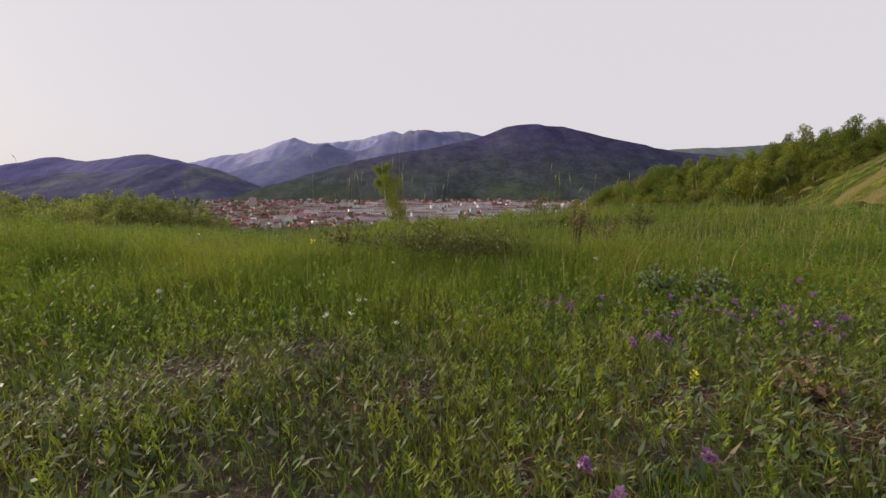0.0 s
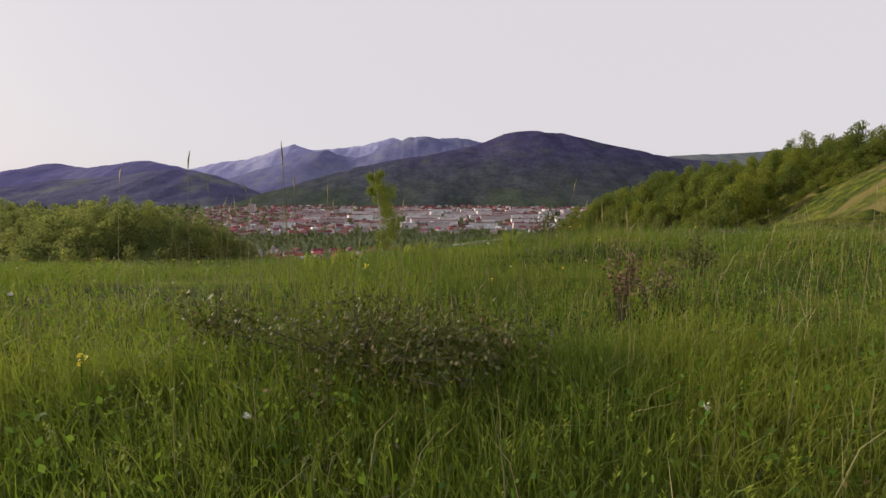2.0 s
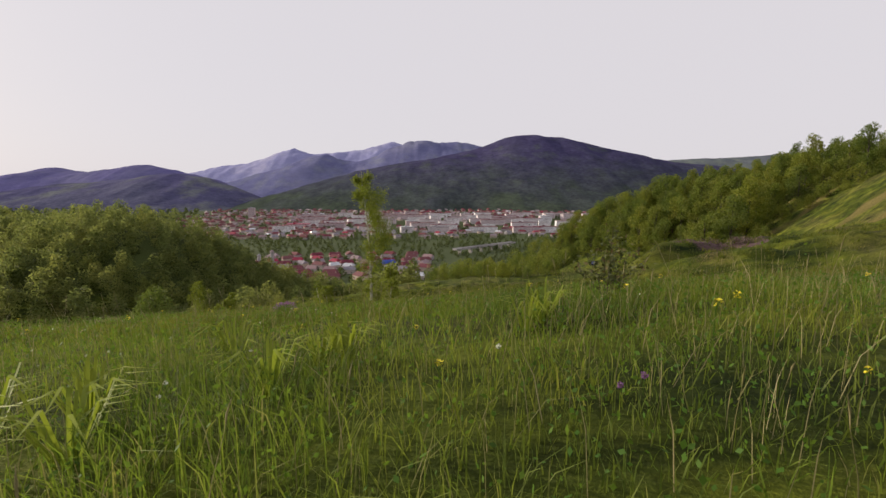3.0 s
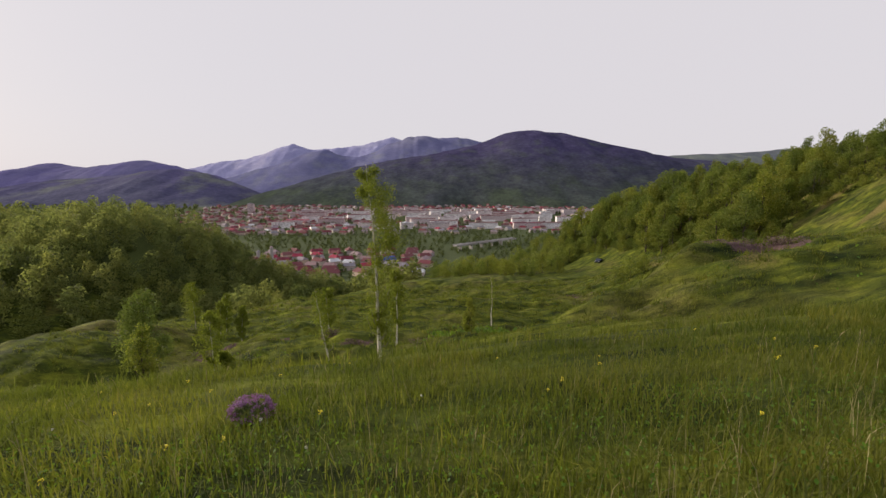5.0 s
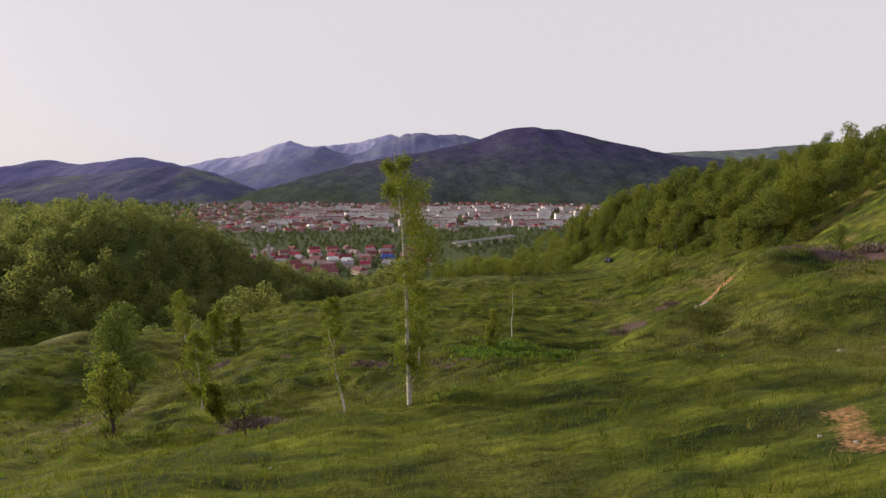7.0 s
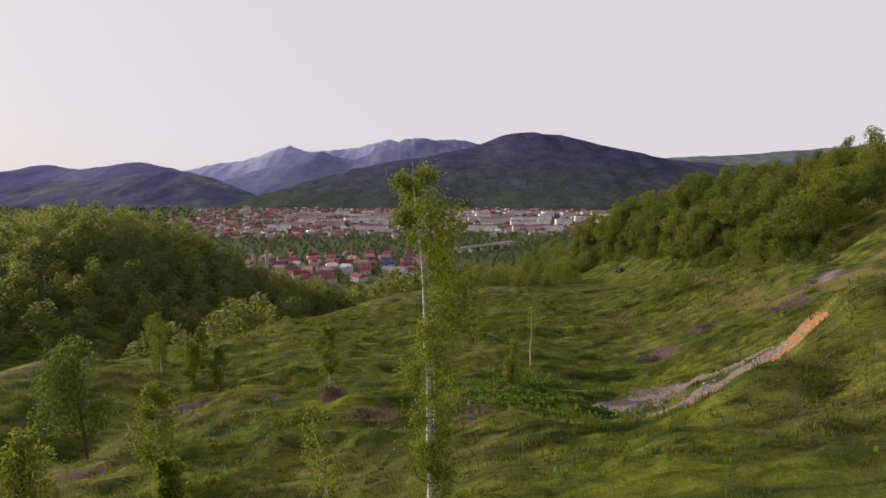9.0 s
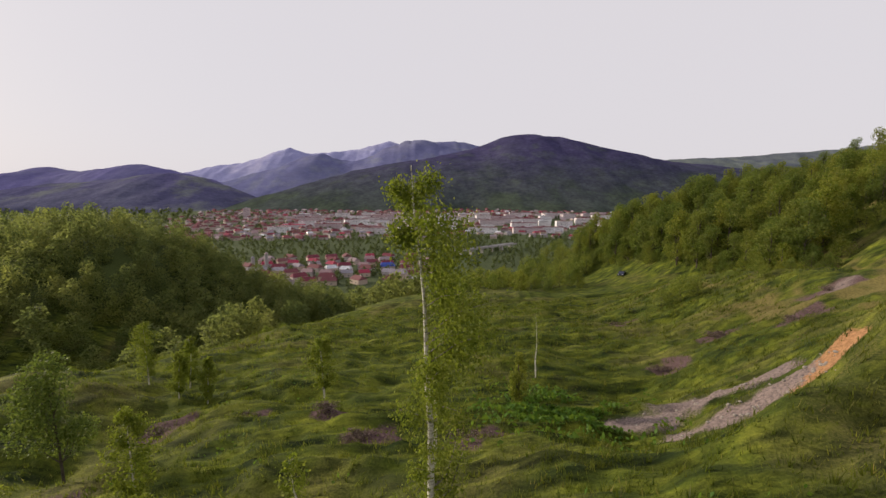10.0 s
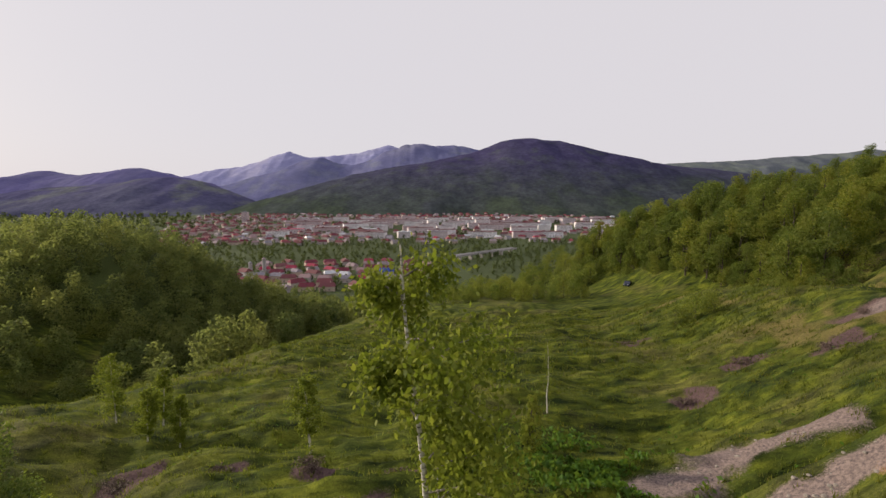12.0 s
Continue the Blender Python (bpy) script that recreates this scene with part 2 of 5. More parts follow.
M_GROUND = ground_material()
M_GRASS = leafy("grass_blades", [(0.0, (0.076, 0.126, 0.016)), (0.5, (0.138, 0.216, 0.025)), (0.88, (0.22, 0.28, 0.04)), (1.0, (0.36, 0.30, 0.13))],
                (0.20, 0.205, 0.035), scale=0.9, drift=0.8)
M_PASTURE = leafy("pasture_blades", [(0.0, (0.036, 0.056, 0.009)), (0.5, (0.075, 0.102, 0.011)), (0.85, (0.14, 0.155, 0.018)), (1.0, (0.25, 0.20, 0.075))],
                  (0.15, 0.145, 0.026), scale=0.55, drift=0.7)
M_HERB = leafy("herb_leaves", [(0.0, (0.04, 0.066, 0.024)), (0.6, (0.085, 0.125, 0.042)), (0.9, (0.16, 0.18, 0.10)), (1.0, (0.24, 0.13, 0.09))],
               (0.13, 0.12, 0.055), through_=0.2, scale=1.6, drift=5.0)
M_LUSH = leafy("lush_fern", [(0.0, (0.04, 0.10, 0.012)), (0.6, (0.07, 0.17, 0.018)), (1.0, (0.12, 0.22, 0.03))], (0.10, 0.19, 0.02), scale=0.8)
M_TUFT = leafy("broad_grass_blades", [(0.0, (0.17, 0.25, 0.02)), (1.0, (0.34, 0.40, 0.05))], (0.30, 0.34, 0.03), scale=2.0)
M_STALK = leafy("grass_stalks", [(0.0, (0.16, 0.16, 0.05)), (1.0, (0.36, 0.30, 0.16))], (0.26, 0.22, 0.12), through_=0.2)
M_BIRCH_LEAF = leafy("birch_leaves", [(0.0, (0.09, 0.13, 0.014)), (0.6, (0.18, 0.23, 0.022)), (1.0, (0.33, 0.35, 0.05))], (0.18, 0.2, 0.024), scale=1.2)
M_TREE_LEAF = leafy("tree_leaves", [(0.0, (0.08, 0.12, 0.022)), (0.6, (0.15, 0.195, 0.034)), (1.0, (0.28, 0.30, 0.07))], (0.22, 0.22, 0.044), through_=0.62, scale=0.25, per_object=0.8)
M_DARK_LEAF = leafy("dark_tree_leaves", [(0.0, (0.05, 0.085, 0.022)), (0.6, (0.10, 0.15, 0.034)), (1.0, (0.19, 0.23, 0.05))], (0.11, 0.16, 0.034), scale=0.4)
M_WOOD_LEAF = leafy("woodland_leaves", [(0.0, (0.095, 0.125, 0.042)), (0.6, (0.145, 0.178, 0.058)), (1.0, (0.215, 0.238, 0.075))], (0.20, 0.20, 0.062), glow=(0.22, 0.25, 0.06), through_=0.72, scale=0.07, drift=0.06)
M_VALLEY_LEAF = leafy("valley_leaves", [(0.0, (0.032, 0.05, 0.02)), (0.6, (0.058, 0.082, 0.032)), (1.0, (0.10, 0.125, 0.045))], (0.08, 0.098, 0.04), through_=0.35, scale=0.02)
M_BUSH_LEAF = leafy("bush_leaves", [(0.0, (0.05, 0.06, 0.02)), (0.7, (0.10, 0.115, 0.035)), (1.0, (0.18, 0.11, 0.055))], (0.05, 0.055, 0.02), through_=0.2, scale=3)
M_DRY = leafy("dead_stems", [(0.0, (0.06, 0.04, 0.025)), (0.7, (0.14, 0.095, 0.055)), (1.0, (0.27, 0.2, 0.12))], (0.16, 0.08, 0.05), through_=0.1, scale=2)
M_BRACKEN = leafy("dead_bracken_fronds", [(0.0, (0.06, 0.04, 0.036)), (0.7, (0.13, 0.088, 0.08)), (1.0, (0.24, 0.18, 0.14))], (0.12, 0.075, 0.08), through_=0.1, scale=0.7)
M_WOOL = leafy("woolly_leaves", [(0.0, (0.08, 0.11, 0.05)), (0.7, (0.14, 0.17, 0.095)), (1.0, (0.24, 0.25, 0.17))], (0.13, 0.17, 0.08), through_=0.15, scale=3)
M_PETAL = leafy("purple_petals", [(0.0, (0.14, 0.06, 0.17)), (0.6, (0.27, 0.14, 0.33)), (1.0, (0.44, 0.29, 0.50))], (0.26, 0.09, 0.22), (0.5, 0.2, 0.5), 0.25, scale=12)
M_WHITE = surface("white_petals", (0.6, 0.6, 0.5), (0.82, 0.82, 0.74), 40, 8, 0.7, 0.1)
M_YELLOW = surface("yellow_petals", (0.62, 0.5, 0.02), (0.85, 0.72, 0.05), 40, 8, 0.6, 0.1)
M_BARK = surface("dark_bark", (0.035, 0.028, 0.022), (0.11, 0.09, 0.07), 14, 2, 0.9, 0.7)
M_STONE = surface("pale_stone", (0.14, 0.12, 0.105), (0.36, 0.32, 0.285), 18, 3, 0.9, 0.6)


def birch_bark():
    m, n, l, b = material("birch_bark", 0.6, 0.3)
    p = n.new("ShaderNodeTexCoord").outputs["Object"]
    s = n.new("ShaderNodeMapping")
    s.inputs["Scale"].default_value = (3, 3, 16)
    l.new(p, s.inputs["Vector"])
    f = noise_node(n, l, 1.4, 5, s.outputs["Vector"], 0.7)
    col = ramp_node(n, l, f.outputs["Fac"], [(0.36, (0.06, 0.05, 0.045)), (0.47, (0.52, 0.48, 0.43)), (0.7, (0.74, 0.71, 0.66))]).outputs["Color"]
    l.new(col, b.inputs["Base Color"])
    bump_node(n, l, b, f.outputs["Fac"], 0.4, 0.01)
    return m


M_BIRCH = birch_bark()


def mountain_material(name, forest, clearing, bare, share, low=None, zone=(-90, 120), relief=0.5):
    """Woods, clearings and bare tops of far hills, distance haze put into their colours, mottled at four sizes, less
    blue on the lower slopes.
    """
    m, n, l, b = material(name, 1.0, 0.0)
    p = n.new("ShaderNodeNewGeometry").outputs["Position"]
    stretch = n.new("ShaderNodeMapping")
    stretch.inputs["Scale"].default_value = (1, 0.55, 1.6)
    l.new(p, stretch.inputs["Vector"])
    q = stretch.outputs["Vector"]
    crowns, stands = noise_node(n, l, 0.075, 5, p, 0.75), noise_node(n, l, 0.02, 5, q, 0.65)
    patch, sweep = noise_node(n, l, 0.0065, 6, q, 0.68), noise_node(n, l, 0.0022, 4, q)
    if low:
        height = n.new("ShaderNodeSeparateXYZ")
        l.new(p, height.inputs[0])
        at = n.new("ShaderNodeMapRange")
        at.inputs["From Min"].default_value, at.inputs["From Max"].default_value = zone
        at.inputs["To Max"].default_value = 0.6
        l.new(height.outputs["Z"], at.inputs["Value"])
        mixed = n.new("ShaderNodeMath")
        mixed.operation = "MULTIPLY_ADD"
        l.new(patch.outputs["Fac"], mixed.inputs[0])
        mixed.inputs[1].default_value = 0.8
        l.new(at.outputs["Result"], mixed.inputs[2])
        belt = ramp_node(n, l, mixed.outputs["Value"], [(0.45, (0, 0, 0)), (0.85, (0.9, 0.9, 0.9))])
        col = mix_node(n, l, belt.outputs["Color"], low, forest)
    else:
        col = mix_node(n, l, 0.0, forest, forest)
    col = mix_node(n, l, ramp_node(n, l, patch.outputs["Fac"], [(share, (0, 0, 0)), (share + 0.14, (0.75, 0.75, 0.75))]).outputs["Color"], col, clearing)
    col = mix_node(n, l, ramp_node(n, l, sweep.outputs["Fac"], [(0.52, (0, 0, 0)), (0.68, (0.7, 0.7, 0.7))]).outputs["Color"], col, bare)
    grain = ramp_node(n, l, crowns.outputs["Fac"], [(0.3, (0.62, 0.62, 0.66)), (0.7, (1.4, 1.4, 1.3))]).outputs["Color"]
    tone = ramp_node(n, l, stands.outputs["Fac"], [(0.32, (0.68, 0.68, 0.72)), (0.68, (1.32, 1.34, 1.22))]).outputs["Color"]
    col = mix_node(n, l, relief, mix_node(n, l, relief, col, grain, "MULTIPLY"), tone, "MULTIPLY")
    l.new(col, b.inputs["Base Color"])
    bump_node(n, l, b, crowns.outputs["Fac"], 0.5 * relief, 9)
    return m


# ---- building helpers ----
def mesh_np(name, verts, faces, mat, smooth=False):
    """A mesh from arrays: verts (n, 3), faces (m, 3 or 4)."""
    verts, faces = np.asarray(verts, np.float32), np.asarray(faces, np.int32)
    me = bpy.data.meshes.new(name)
    m, k = faces.shape
    me.vertices.add(len(verts))
    me.vertices.foreach_set("co", verts.ravel())
    me.loops.add(m * k)
    me.loops.foreach_set("vertex_index", faces.ravel())
    me.polygons.add(m)
    me.polygons.foreach_set("loop_start", np.arange(0, m * k, k, dtype=np.int32))
    me.update(calc_edges=True)
    if smooth:
        me.polygons.foreach_set("use_smooth", np.ones(m, bool))
    me.materials.append(mat)
    return me


def part(name, data, mat, parent, label=""):
    """Links a mesh or bmesh as one object under a thing or a part."""
    if isinstance(data, bmesh.types.BMesh):
        me = bpy.data.meshes.new(name)
        data.to_mesh(me)
        data.free()
        me.materials.append(mat)
        data = me
    ob = new(name, data)
    ob.parent = parent
    return tagged(ob, label) if label else ob


def thing(name, label, category, where, group="", turn=0.0, size=1.0):
    ob = new(name)
    ob.empty_display_size = 0.2
    ob.matrix_basis = Matrix.Translation(where) @ Matrix.Rotation(turn, 4, "Z")
    ob.scale = (size, size, size)
    return tagged(ob, label, category, group)


def placed(x, y, sink=0.0):
    return (x, y, float(land(x, y)) - sink)


def spot(x, y, turn, sink=0.0, size=1.0):
    return Matrix.Translation(placed(x, y, sink)) @ Matrix.Rotation(turn, 4, "Z") @ Matrix.Diagonal((size, size, size, 1))


def quads(centre, along, across):
    """Diamond leaves: centre, half length and half width vectors, each (n, 3)."""
    v = np.stack([centre - along, centre + across, centre + along, centre - across], 1).reshape(-1, 3)
    return v, np.arange(len(v)).reshape(-1, 4)


def unit(rng, n):
    v = rng.normal(size=(n, 3))
    return v / np.linalg.norm(v, axis=1, keepdims=True)


def leaves_at(rng, centre, size, droop=0.0):
    """Leaves of about the given half length at the centres, turned at random, hanging by droop."""
    n = len(centre)
    a = unit(rng, n)
    a[:, 2] -= droop
    a /= np.linalg.norm(a, axis=1, keepdims=True)
    c = np.cross(a, unit(rng, n))
    c /= np.linalg.norm(c, axis=1, keepdims=True) + 1e-9
    s = (size * rng.uniform(0.6, 1.3, n))[:, None]
    return quads(centre, a * s, c * s * 0.62)


def tube(points, radii, sides=6):
    """A tapered limb along points."""
    points, radii = np.asarray(points, float), np.asarray(radii, float)
    t = np.gradient(points, axis=0)
    t /= np.linalg.norm(t, axis=1, keepdims=True)
    u = np.cross(t, np.where(np.abs(t[:, 2:]) > 0.9, [[1.0, 0, 0]], [[0, 0, 1.0]]))
    u /= np.linalg.norm(u, axis=1, keepdims=True)
    w = np.cross(t, u)
    a = np.linspace(0, 2 * np.pi, sides, endpoint=False)
    ring = u[:, None] * np.cos(a)[None, :, None] + w[:, None] * np.sin(a)[None, :, None]
    v = (points[:, None] + ring * radii[:, None, None]).reshape(-1, 3)
    f = [(k * sides + j, k * sides + (j + 1) % sides, (k + 1) * sides + (j + 1) % sides, (k + 1) * sides + j)
         for k in range(len(points) - 1) for j in range(sides)]
    return v, np.array(f)


def joined(pieces):
    out_v, out_f, n = [], [], 0
    for v, f in pieces:
        out_v.append(v)
        out_f.append(np.asarray(f) + n)
        n += len(v)
    return np.concatenate(out_v), np.concatenate(out_f)


# ---- the ground, one sheet out to the horizon ----
def graded(stops):
    """Coordinates from stretches of (start, end, spacing)."""
    out = []
    for a, b, s in stops:
        out.append(np.linspace(a, b, max(1, round((b - a) / s)), endpoint=False))
    return np.concatenate([*out, [stops[-1][1]]])


def mirrored(v):
    return np.concatenate([-v[:0:-1], v])


def trail(x, y, ends, width):
    """1 near a line of points, 0 away from it."""
    best = np.full(x.shape, 1e9)
    for (ax, ay), (bx, by) in zip(ends, ends[1:]):
        t = np.clip(((x - ax) * (bx - ax) + (y - ay) * (by - ay)) / ((bx - ax) ** 2 + (by - ay) ** 2 + 1e-9), 0, 1)
        best = np.minimum(best, np.hypot(x - ax - t * (bx - ax), y - ay - t * (by - ay)))
    best = best + width * (0.42 * vnoise(x / (0.9 * width), y / (0.9 * width), 61) + 0.22 * vnoise(x / (0.35 * width), y / (0.35 * width), 62))
    return np.clip(1.25 - best / width, 0, 1)


FAR_BANK = [(12.2, 49.6), (15.2, 50.8), (18.5, 52.2), (21, 52.8), (24.0, 52.0)]
NEAR_BANK = [(12.2, 43.8), (14.4, 43.0), (16.2, 42.8), (18.2, 43.2)]
ORANGE_BANK = [(17.1, 41.7), (18.5, 42.0), (19.7, 42.2)]
SCARS = [(-0.72, 1.38, 0.24), (-0.42, 1.55, 0.16), (-0.95, 1.12, 0.2), (0.7, 1.05, 0.14), (1.2, 1.15, 0.2), (-0.05, 1.25, 0.13), (0.95, 0.85, 0.15), (0.25, 0.8, 0.1)]
BRACKEN = [(-28, 46, 2.2), (-12, 37, 1.6), (-6.5, 47, 1.4), (-24.5, 56, 1.6), (-9.5, 52, 1.2), (38.5, 65, 2.0), (24, 65.6, 1.8), (33, 70, 2.0),
           (-4, 51, 1.0), (0.2, 45.5, 1.6), (-16, 54, 0.9), (26, 42, 2.6), (28.5, 40.5, 1.8), (47, 70, 2.4), (30, 90, 2.0)]


def build_ground():
    xs = mirrored(graded([(0, 8, 0.22), (8, 32, 0.5), (32, 72, 1.1), (72, 240, 4), (240, 900, 25), (900, 4300, 170)]))
    ys = graded([(-900, -60, 60), (-60, -4, 3), (-4, 14, 0.22), (14, 62, 0.4), (62, 135, 0.75), (135, 360, 4), (360, 1300, 25), (1300, 4400, 130)])
    gx, gy = np.meshgrid(xs, ys)
    gz = land(gx, gy)
    nx, ny = len(xs), len(ys)
    i = np.arange(nx * ny).reshape(ny, nx)
    f = np.stack([i[:-1, :-1], i[:-1, 1:], i[1:, 1:], i[1:, :-1]], -1).reshape(-1, 4)
    me = mesh_np("ground", np.stack([gx, gy, gz], -1).reshape(-1, 3), f, M_GROUND, smooth=True)
    x, y = gx.ravel(), gy.ravel()
    orange = np.maximum.reduce([trail(x, y, ORANGE_BANK, 0.9), 0.46 * trail(x, y, [(7.0, 20.8), (8.2, 22.8)], 0.5), 0.46 * trail(x, y, [(5.2, 18.2), (5.9, 19.2)], 0.42),
                                trail(x, y, [(110, 103), (112, 105)], 2.2),
                                trail(x, y, [(79, 138), (84, 142)], 3), 0.75 * trail(x, y, [(50, 62), (56, 66)], 1.6)])
    gravel = np.maximum.reduce([0.8 * trail(x, y, FAR_BANK, 2.3), 0.75 * trail(x, y, NEAR_BANK, 1.25), 0.52 * trail(x, y, [(46.5, 69), (50.5, 71.5)], 1.6)])
    dead = np.maximum.reduce([trail(x, y, [(a, b), (a + r, b + 0.3 * r)], r) for a, b, r in BRACKEN])
    humus = (0.5 + 0.3 * vnoise(x / 0.5, y / 0.5, 21)) * (1 - step(1.2, 2.6, y)) * step(-1, 0, y) * (np.abs(x) < 4)
    humus = np.maximum.reduce([humus] + [bump(x, y, a, c, r, r) * (0.55 + 0.6 * vnoise(x / 0.45, y / 0.45, 64)) for a, c, r in SCARS])
    wood = 0.6 * step(0.2, 0.5, bump(x, y, -160, 210, 130, 75))
    dry = (0.24 + 0.5 * vnoise(x / 6, y / 4, 23) + 0.3 * vnoise(x / 1.7, y / 1.7, 24)) * np.maximum(step(26, 46, x) * (1 - step(100, 140, y)), 0.62 * step(5, 14, x) * step(13, 18, y) * (1 - step(38, 46, y)))
    for name, v in (("dry_grass", dry), ("valley_scrub", 0.75 * step(150, 300, y)), ("orange_soil", orange), ("gravel", gravel), ("dead_bracken", dead), ("humus", humus), ("understorey", wood)):
        me.attributes.new(name, "FLOAT", "POINT").data.foreach_set("value", v.astype(np.float32))
    tagged(new("ground", me), "rough green hillside meadow with bare soil falling to a valley", "ground", kind="structure")


build_ground()


# ---- far hills ----
CREST_WEST = [(-3436, 14), (-2999, 102), (-2606, 79), (-2468, 114), (-2312, 150), (-2180, 126), (-2010, 127), (-1871, 148), (-1732, 159), (-1579, 132), (-1373, 83), (-1130, 19), (-811, -60)]
CREST_WEST_LOW = [(-2250, -24), (-1927, -8), (-1709, -3), (-1508, 23), (-1340, 37), (-1193, 54), (-1055, 73), (-965, 64), (-852, 41), (-762, 8), (-695, -30), (-614, -68), (-485, -87)]
CREST_FAR = [(-2226, 110), (-1987, 159), (-1653, 218), (-1461, 248), (-1339, 287), (-1217, 335), (-1097, 355), (-1002, 327), (-882, 313), (-687, 329), (-540, 345), (-393, 384), (-255, 424), (-122, 391), (100, 364), (805, 305), (1323, 183)]
CREST_MIDDLE = [(-1521, 20), (-1243, 93), (-964, 173), (-783, 245), (-664, 254), (-565, 223), (-405, 204), (-202, 296), (-40, 337), (266, 347), (430, 321), (660, 250), (999, 150)]
CREST_MAIN = [(-843, -88), (-707, -39), (-599, 4), (-382, 75), (-110, 130), (109, 168), (301, 213), (411, 246), (522, 254), (676, 246), (748, 227), (891, 199), (1065, 167), (1241, 143), (1390, 126), (1601, 82), (1912, 0), (2230, -72)]
CREST_EAST = [(1274, 128), (1563, 186), (1858, 198), (2080, 213), (2342, 232), (2569, 248), (3020, 272), (3734, 292), (4350, 253)]


def mountain_range(label, crest, ahead, depth, mat, rough, seed, foot=FLOOR - 4):
    knots = np.array(crest, float)
    x = np.linspace(knots[0, 0], knots[-1, 0], 220)
    top = spline_weights(knots[:, 0], x) @ knots[:, 1]
    top = top + rough * (0.5 * vnoise(x / 60, x * 0, seed) + 0.3 * vnoise(x / 22, x * 0, seed + 1))
    v = np.concatenate([np.linspace(0, 1, 44), np.linspace(1.06, 1.5, 6)])
    gx, gv = np.meshgrid(x, v)
    rise = np.where(gv <= 1, np.sin(np.clip(gv, 0, 1) * np.pi / 2) ** 1.15, 1 - 1.2 * (gv - 1))
    spur = vnoise(gx / (depth * 0.30) + gv * 1.3, gv * 2.3, seed + 2) + 0.5 * vnoise(gx / (depth * 0.13) - gv * 1.7, gv * 4.1, seed + 3) + 0.25 * vnoise(gx / (depth * 0.06) + gv * 2, gv * 8, seed + 4)
    gy = ahead - depth * (1 - gv) + depth * 0.09 * spur * np.clip(1 - gv, 0, 1)
    gz = foot + (top[None] - foot) * rise + (top[None] - foot) * 0.10 * spur * np.clip(gv * (1 - gv) * 4, 0, 1)
    i = np.arange(gx.size).reshape(gx.shape)
    f = np.stack([i[:-1, :-1], i[:-1, 1:], i[1:, 1:], i[1:, :-1]], -1).reshape(-1, 4)
    me = mesh_np("mountain", np.stack([gx, gy, gz], -1).reshape(-1, 3), f, mat, smooth=True)
    tagged(new("mountain_backdrop", me), label, "mountain", kind="structure")


# distance haze is mixed into these base colours, paler and bluer farther off
M_FAR = mountain_material("haze_tinted_mountain", (0.235, 0.238, 0.42), (0.30, 0.305, 0.46), (0.37, 0.36, 0.49), 0.50, relief=0.35)
M_MIDDLE = mountain_material("haze_tinted_ridge", (0.118, 0.122, 0.24), (0.15, 0.16, 0.225), (0.165, 0.166, 0.26), 0.50, relief=0.4)
M_WEST = mountain_material("haze_tinted_hills", (0.118, 0.109, 0.245), (0.142, 0.143, 0.225), (0.136, 0.131, 0.24), 0.52, relief=0.4)
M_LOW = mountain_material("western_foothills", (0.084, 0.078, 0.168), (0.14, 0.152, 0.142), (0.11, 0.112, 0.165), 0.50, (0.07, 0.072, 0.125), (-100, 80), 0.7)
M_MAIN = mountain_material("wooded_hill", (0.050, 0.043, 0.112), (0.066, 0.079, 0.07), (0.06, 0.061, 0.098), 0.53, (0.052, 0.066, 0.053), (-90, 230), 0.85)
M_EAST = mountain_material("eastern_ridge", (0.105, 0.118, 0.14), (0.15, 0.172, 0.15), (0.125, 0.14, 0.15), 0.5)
mountain_range("high mountains with bare rocky tops, pale blue from painted haze", CREST_FAR, 3900, 700, M_FAR, 10, 31)
mountain_range("wooded mountain ridge behind the town, blue from painted haze", CREST_MIDDLE, 3200, 900, M_MIDDLE, 9, 41)
mountain_range("wooded hills along the western skyline, blue from painted haze", CREST_WEST, 2900, 700, M_WEST, 7, 51)
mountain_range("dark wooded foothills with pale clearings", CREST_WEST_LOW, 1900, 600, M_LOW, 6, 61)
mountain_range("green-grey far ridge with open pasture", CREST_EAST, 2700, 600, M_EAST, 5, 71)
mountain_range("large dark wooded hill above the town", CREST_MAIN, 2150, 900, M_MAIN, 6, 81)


# ---- trees ----
def crown_points(rng, n, h, base, wide, blobs, lean=(0, 0)):
    """Leaf places on an uneven crown made of overlapping clumps."""
    k = np.linspace(0.08, 1, blobs)
    prof = np.sin(np.pi * np.clip(k, 0, 1) ** 0.75) * 0.72 + 0.18
    a = rng.uniform(0, 2 * np.pi, blobs) + np.arange(blobs) * 2.4
    c = np.stack([np.cos(a) * prof * wide * 0.62 + lean[0] * k, np.sin(a) * prof * wide * 0.62 + lean[1] * k, base + k * (h - base) * 0.93], 1)
    r = wide * (0.30 + 0.30 * prof) * rng.uniform(0.75, 1.25, blobs)
    which = rng.choice(blobs, n, p=r**2 / (r**2).sum())
    d = unit(rng, n) * (rng.uniform(0.25, 1.0, n) ** 0.45)[:, None]
    d[:, 2] *= 0.85
    return c[which] + d * r[which][:, None], c, r


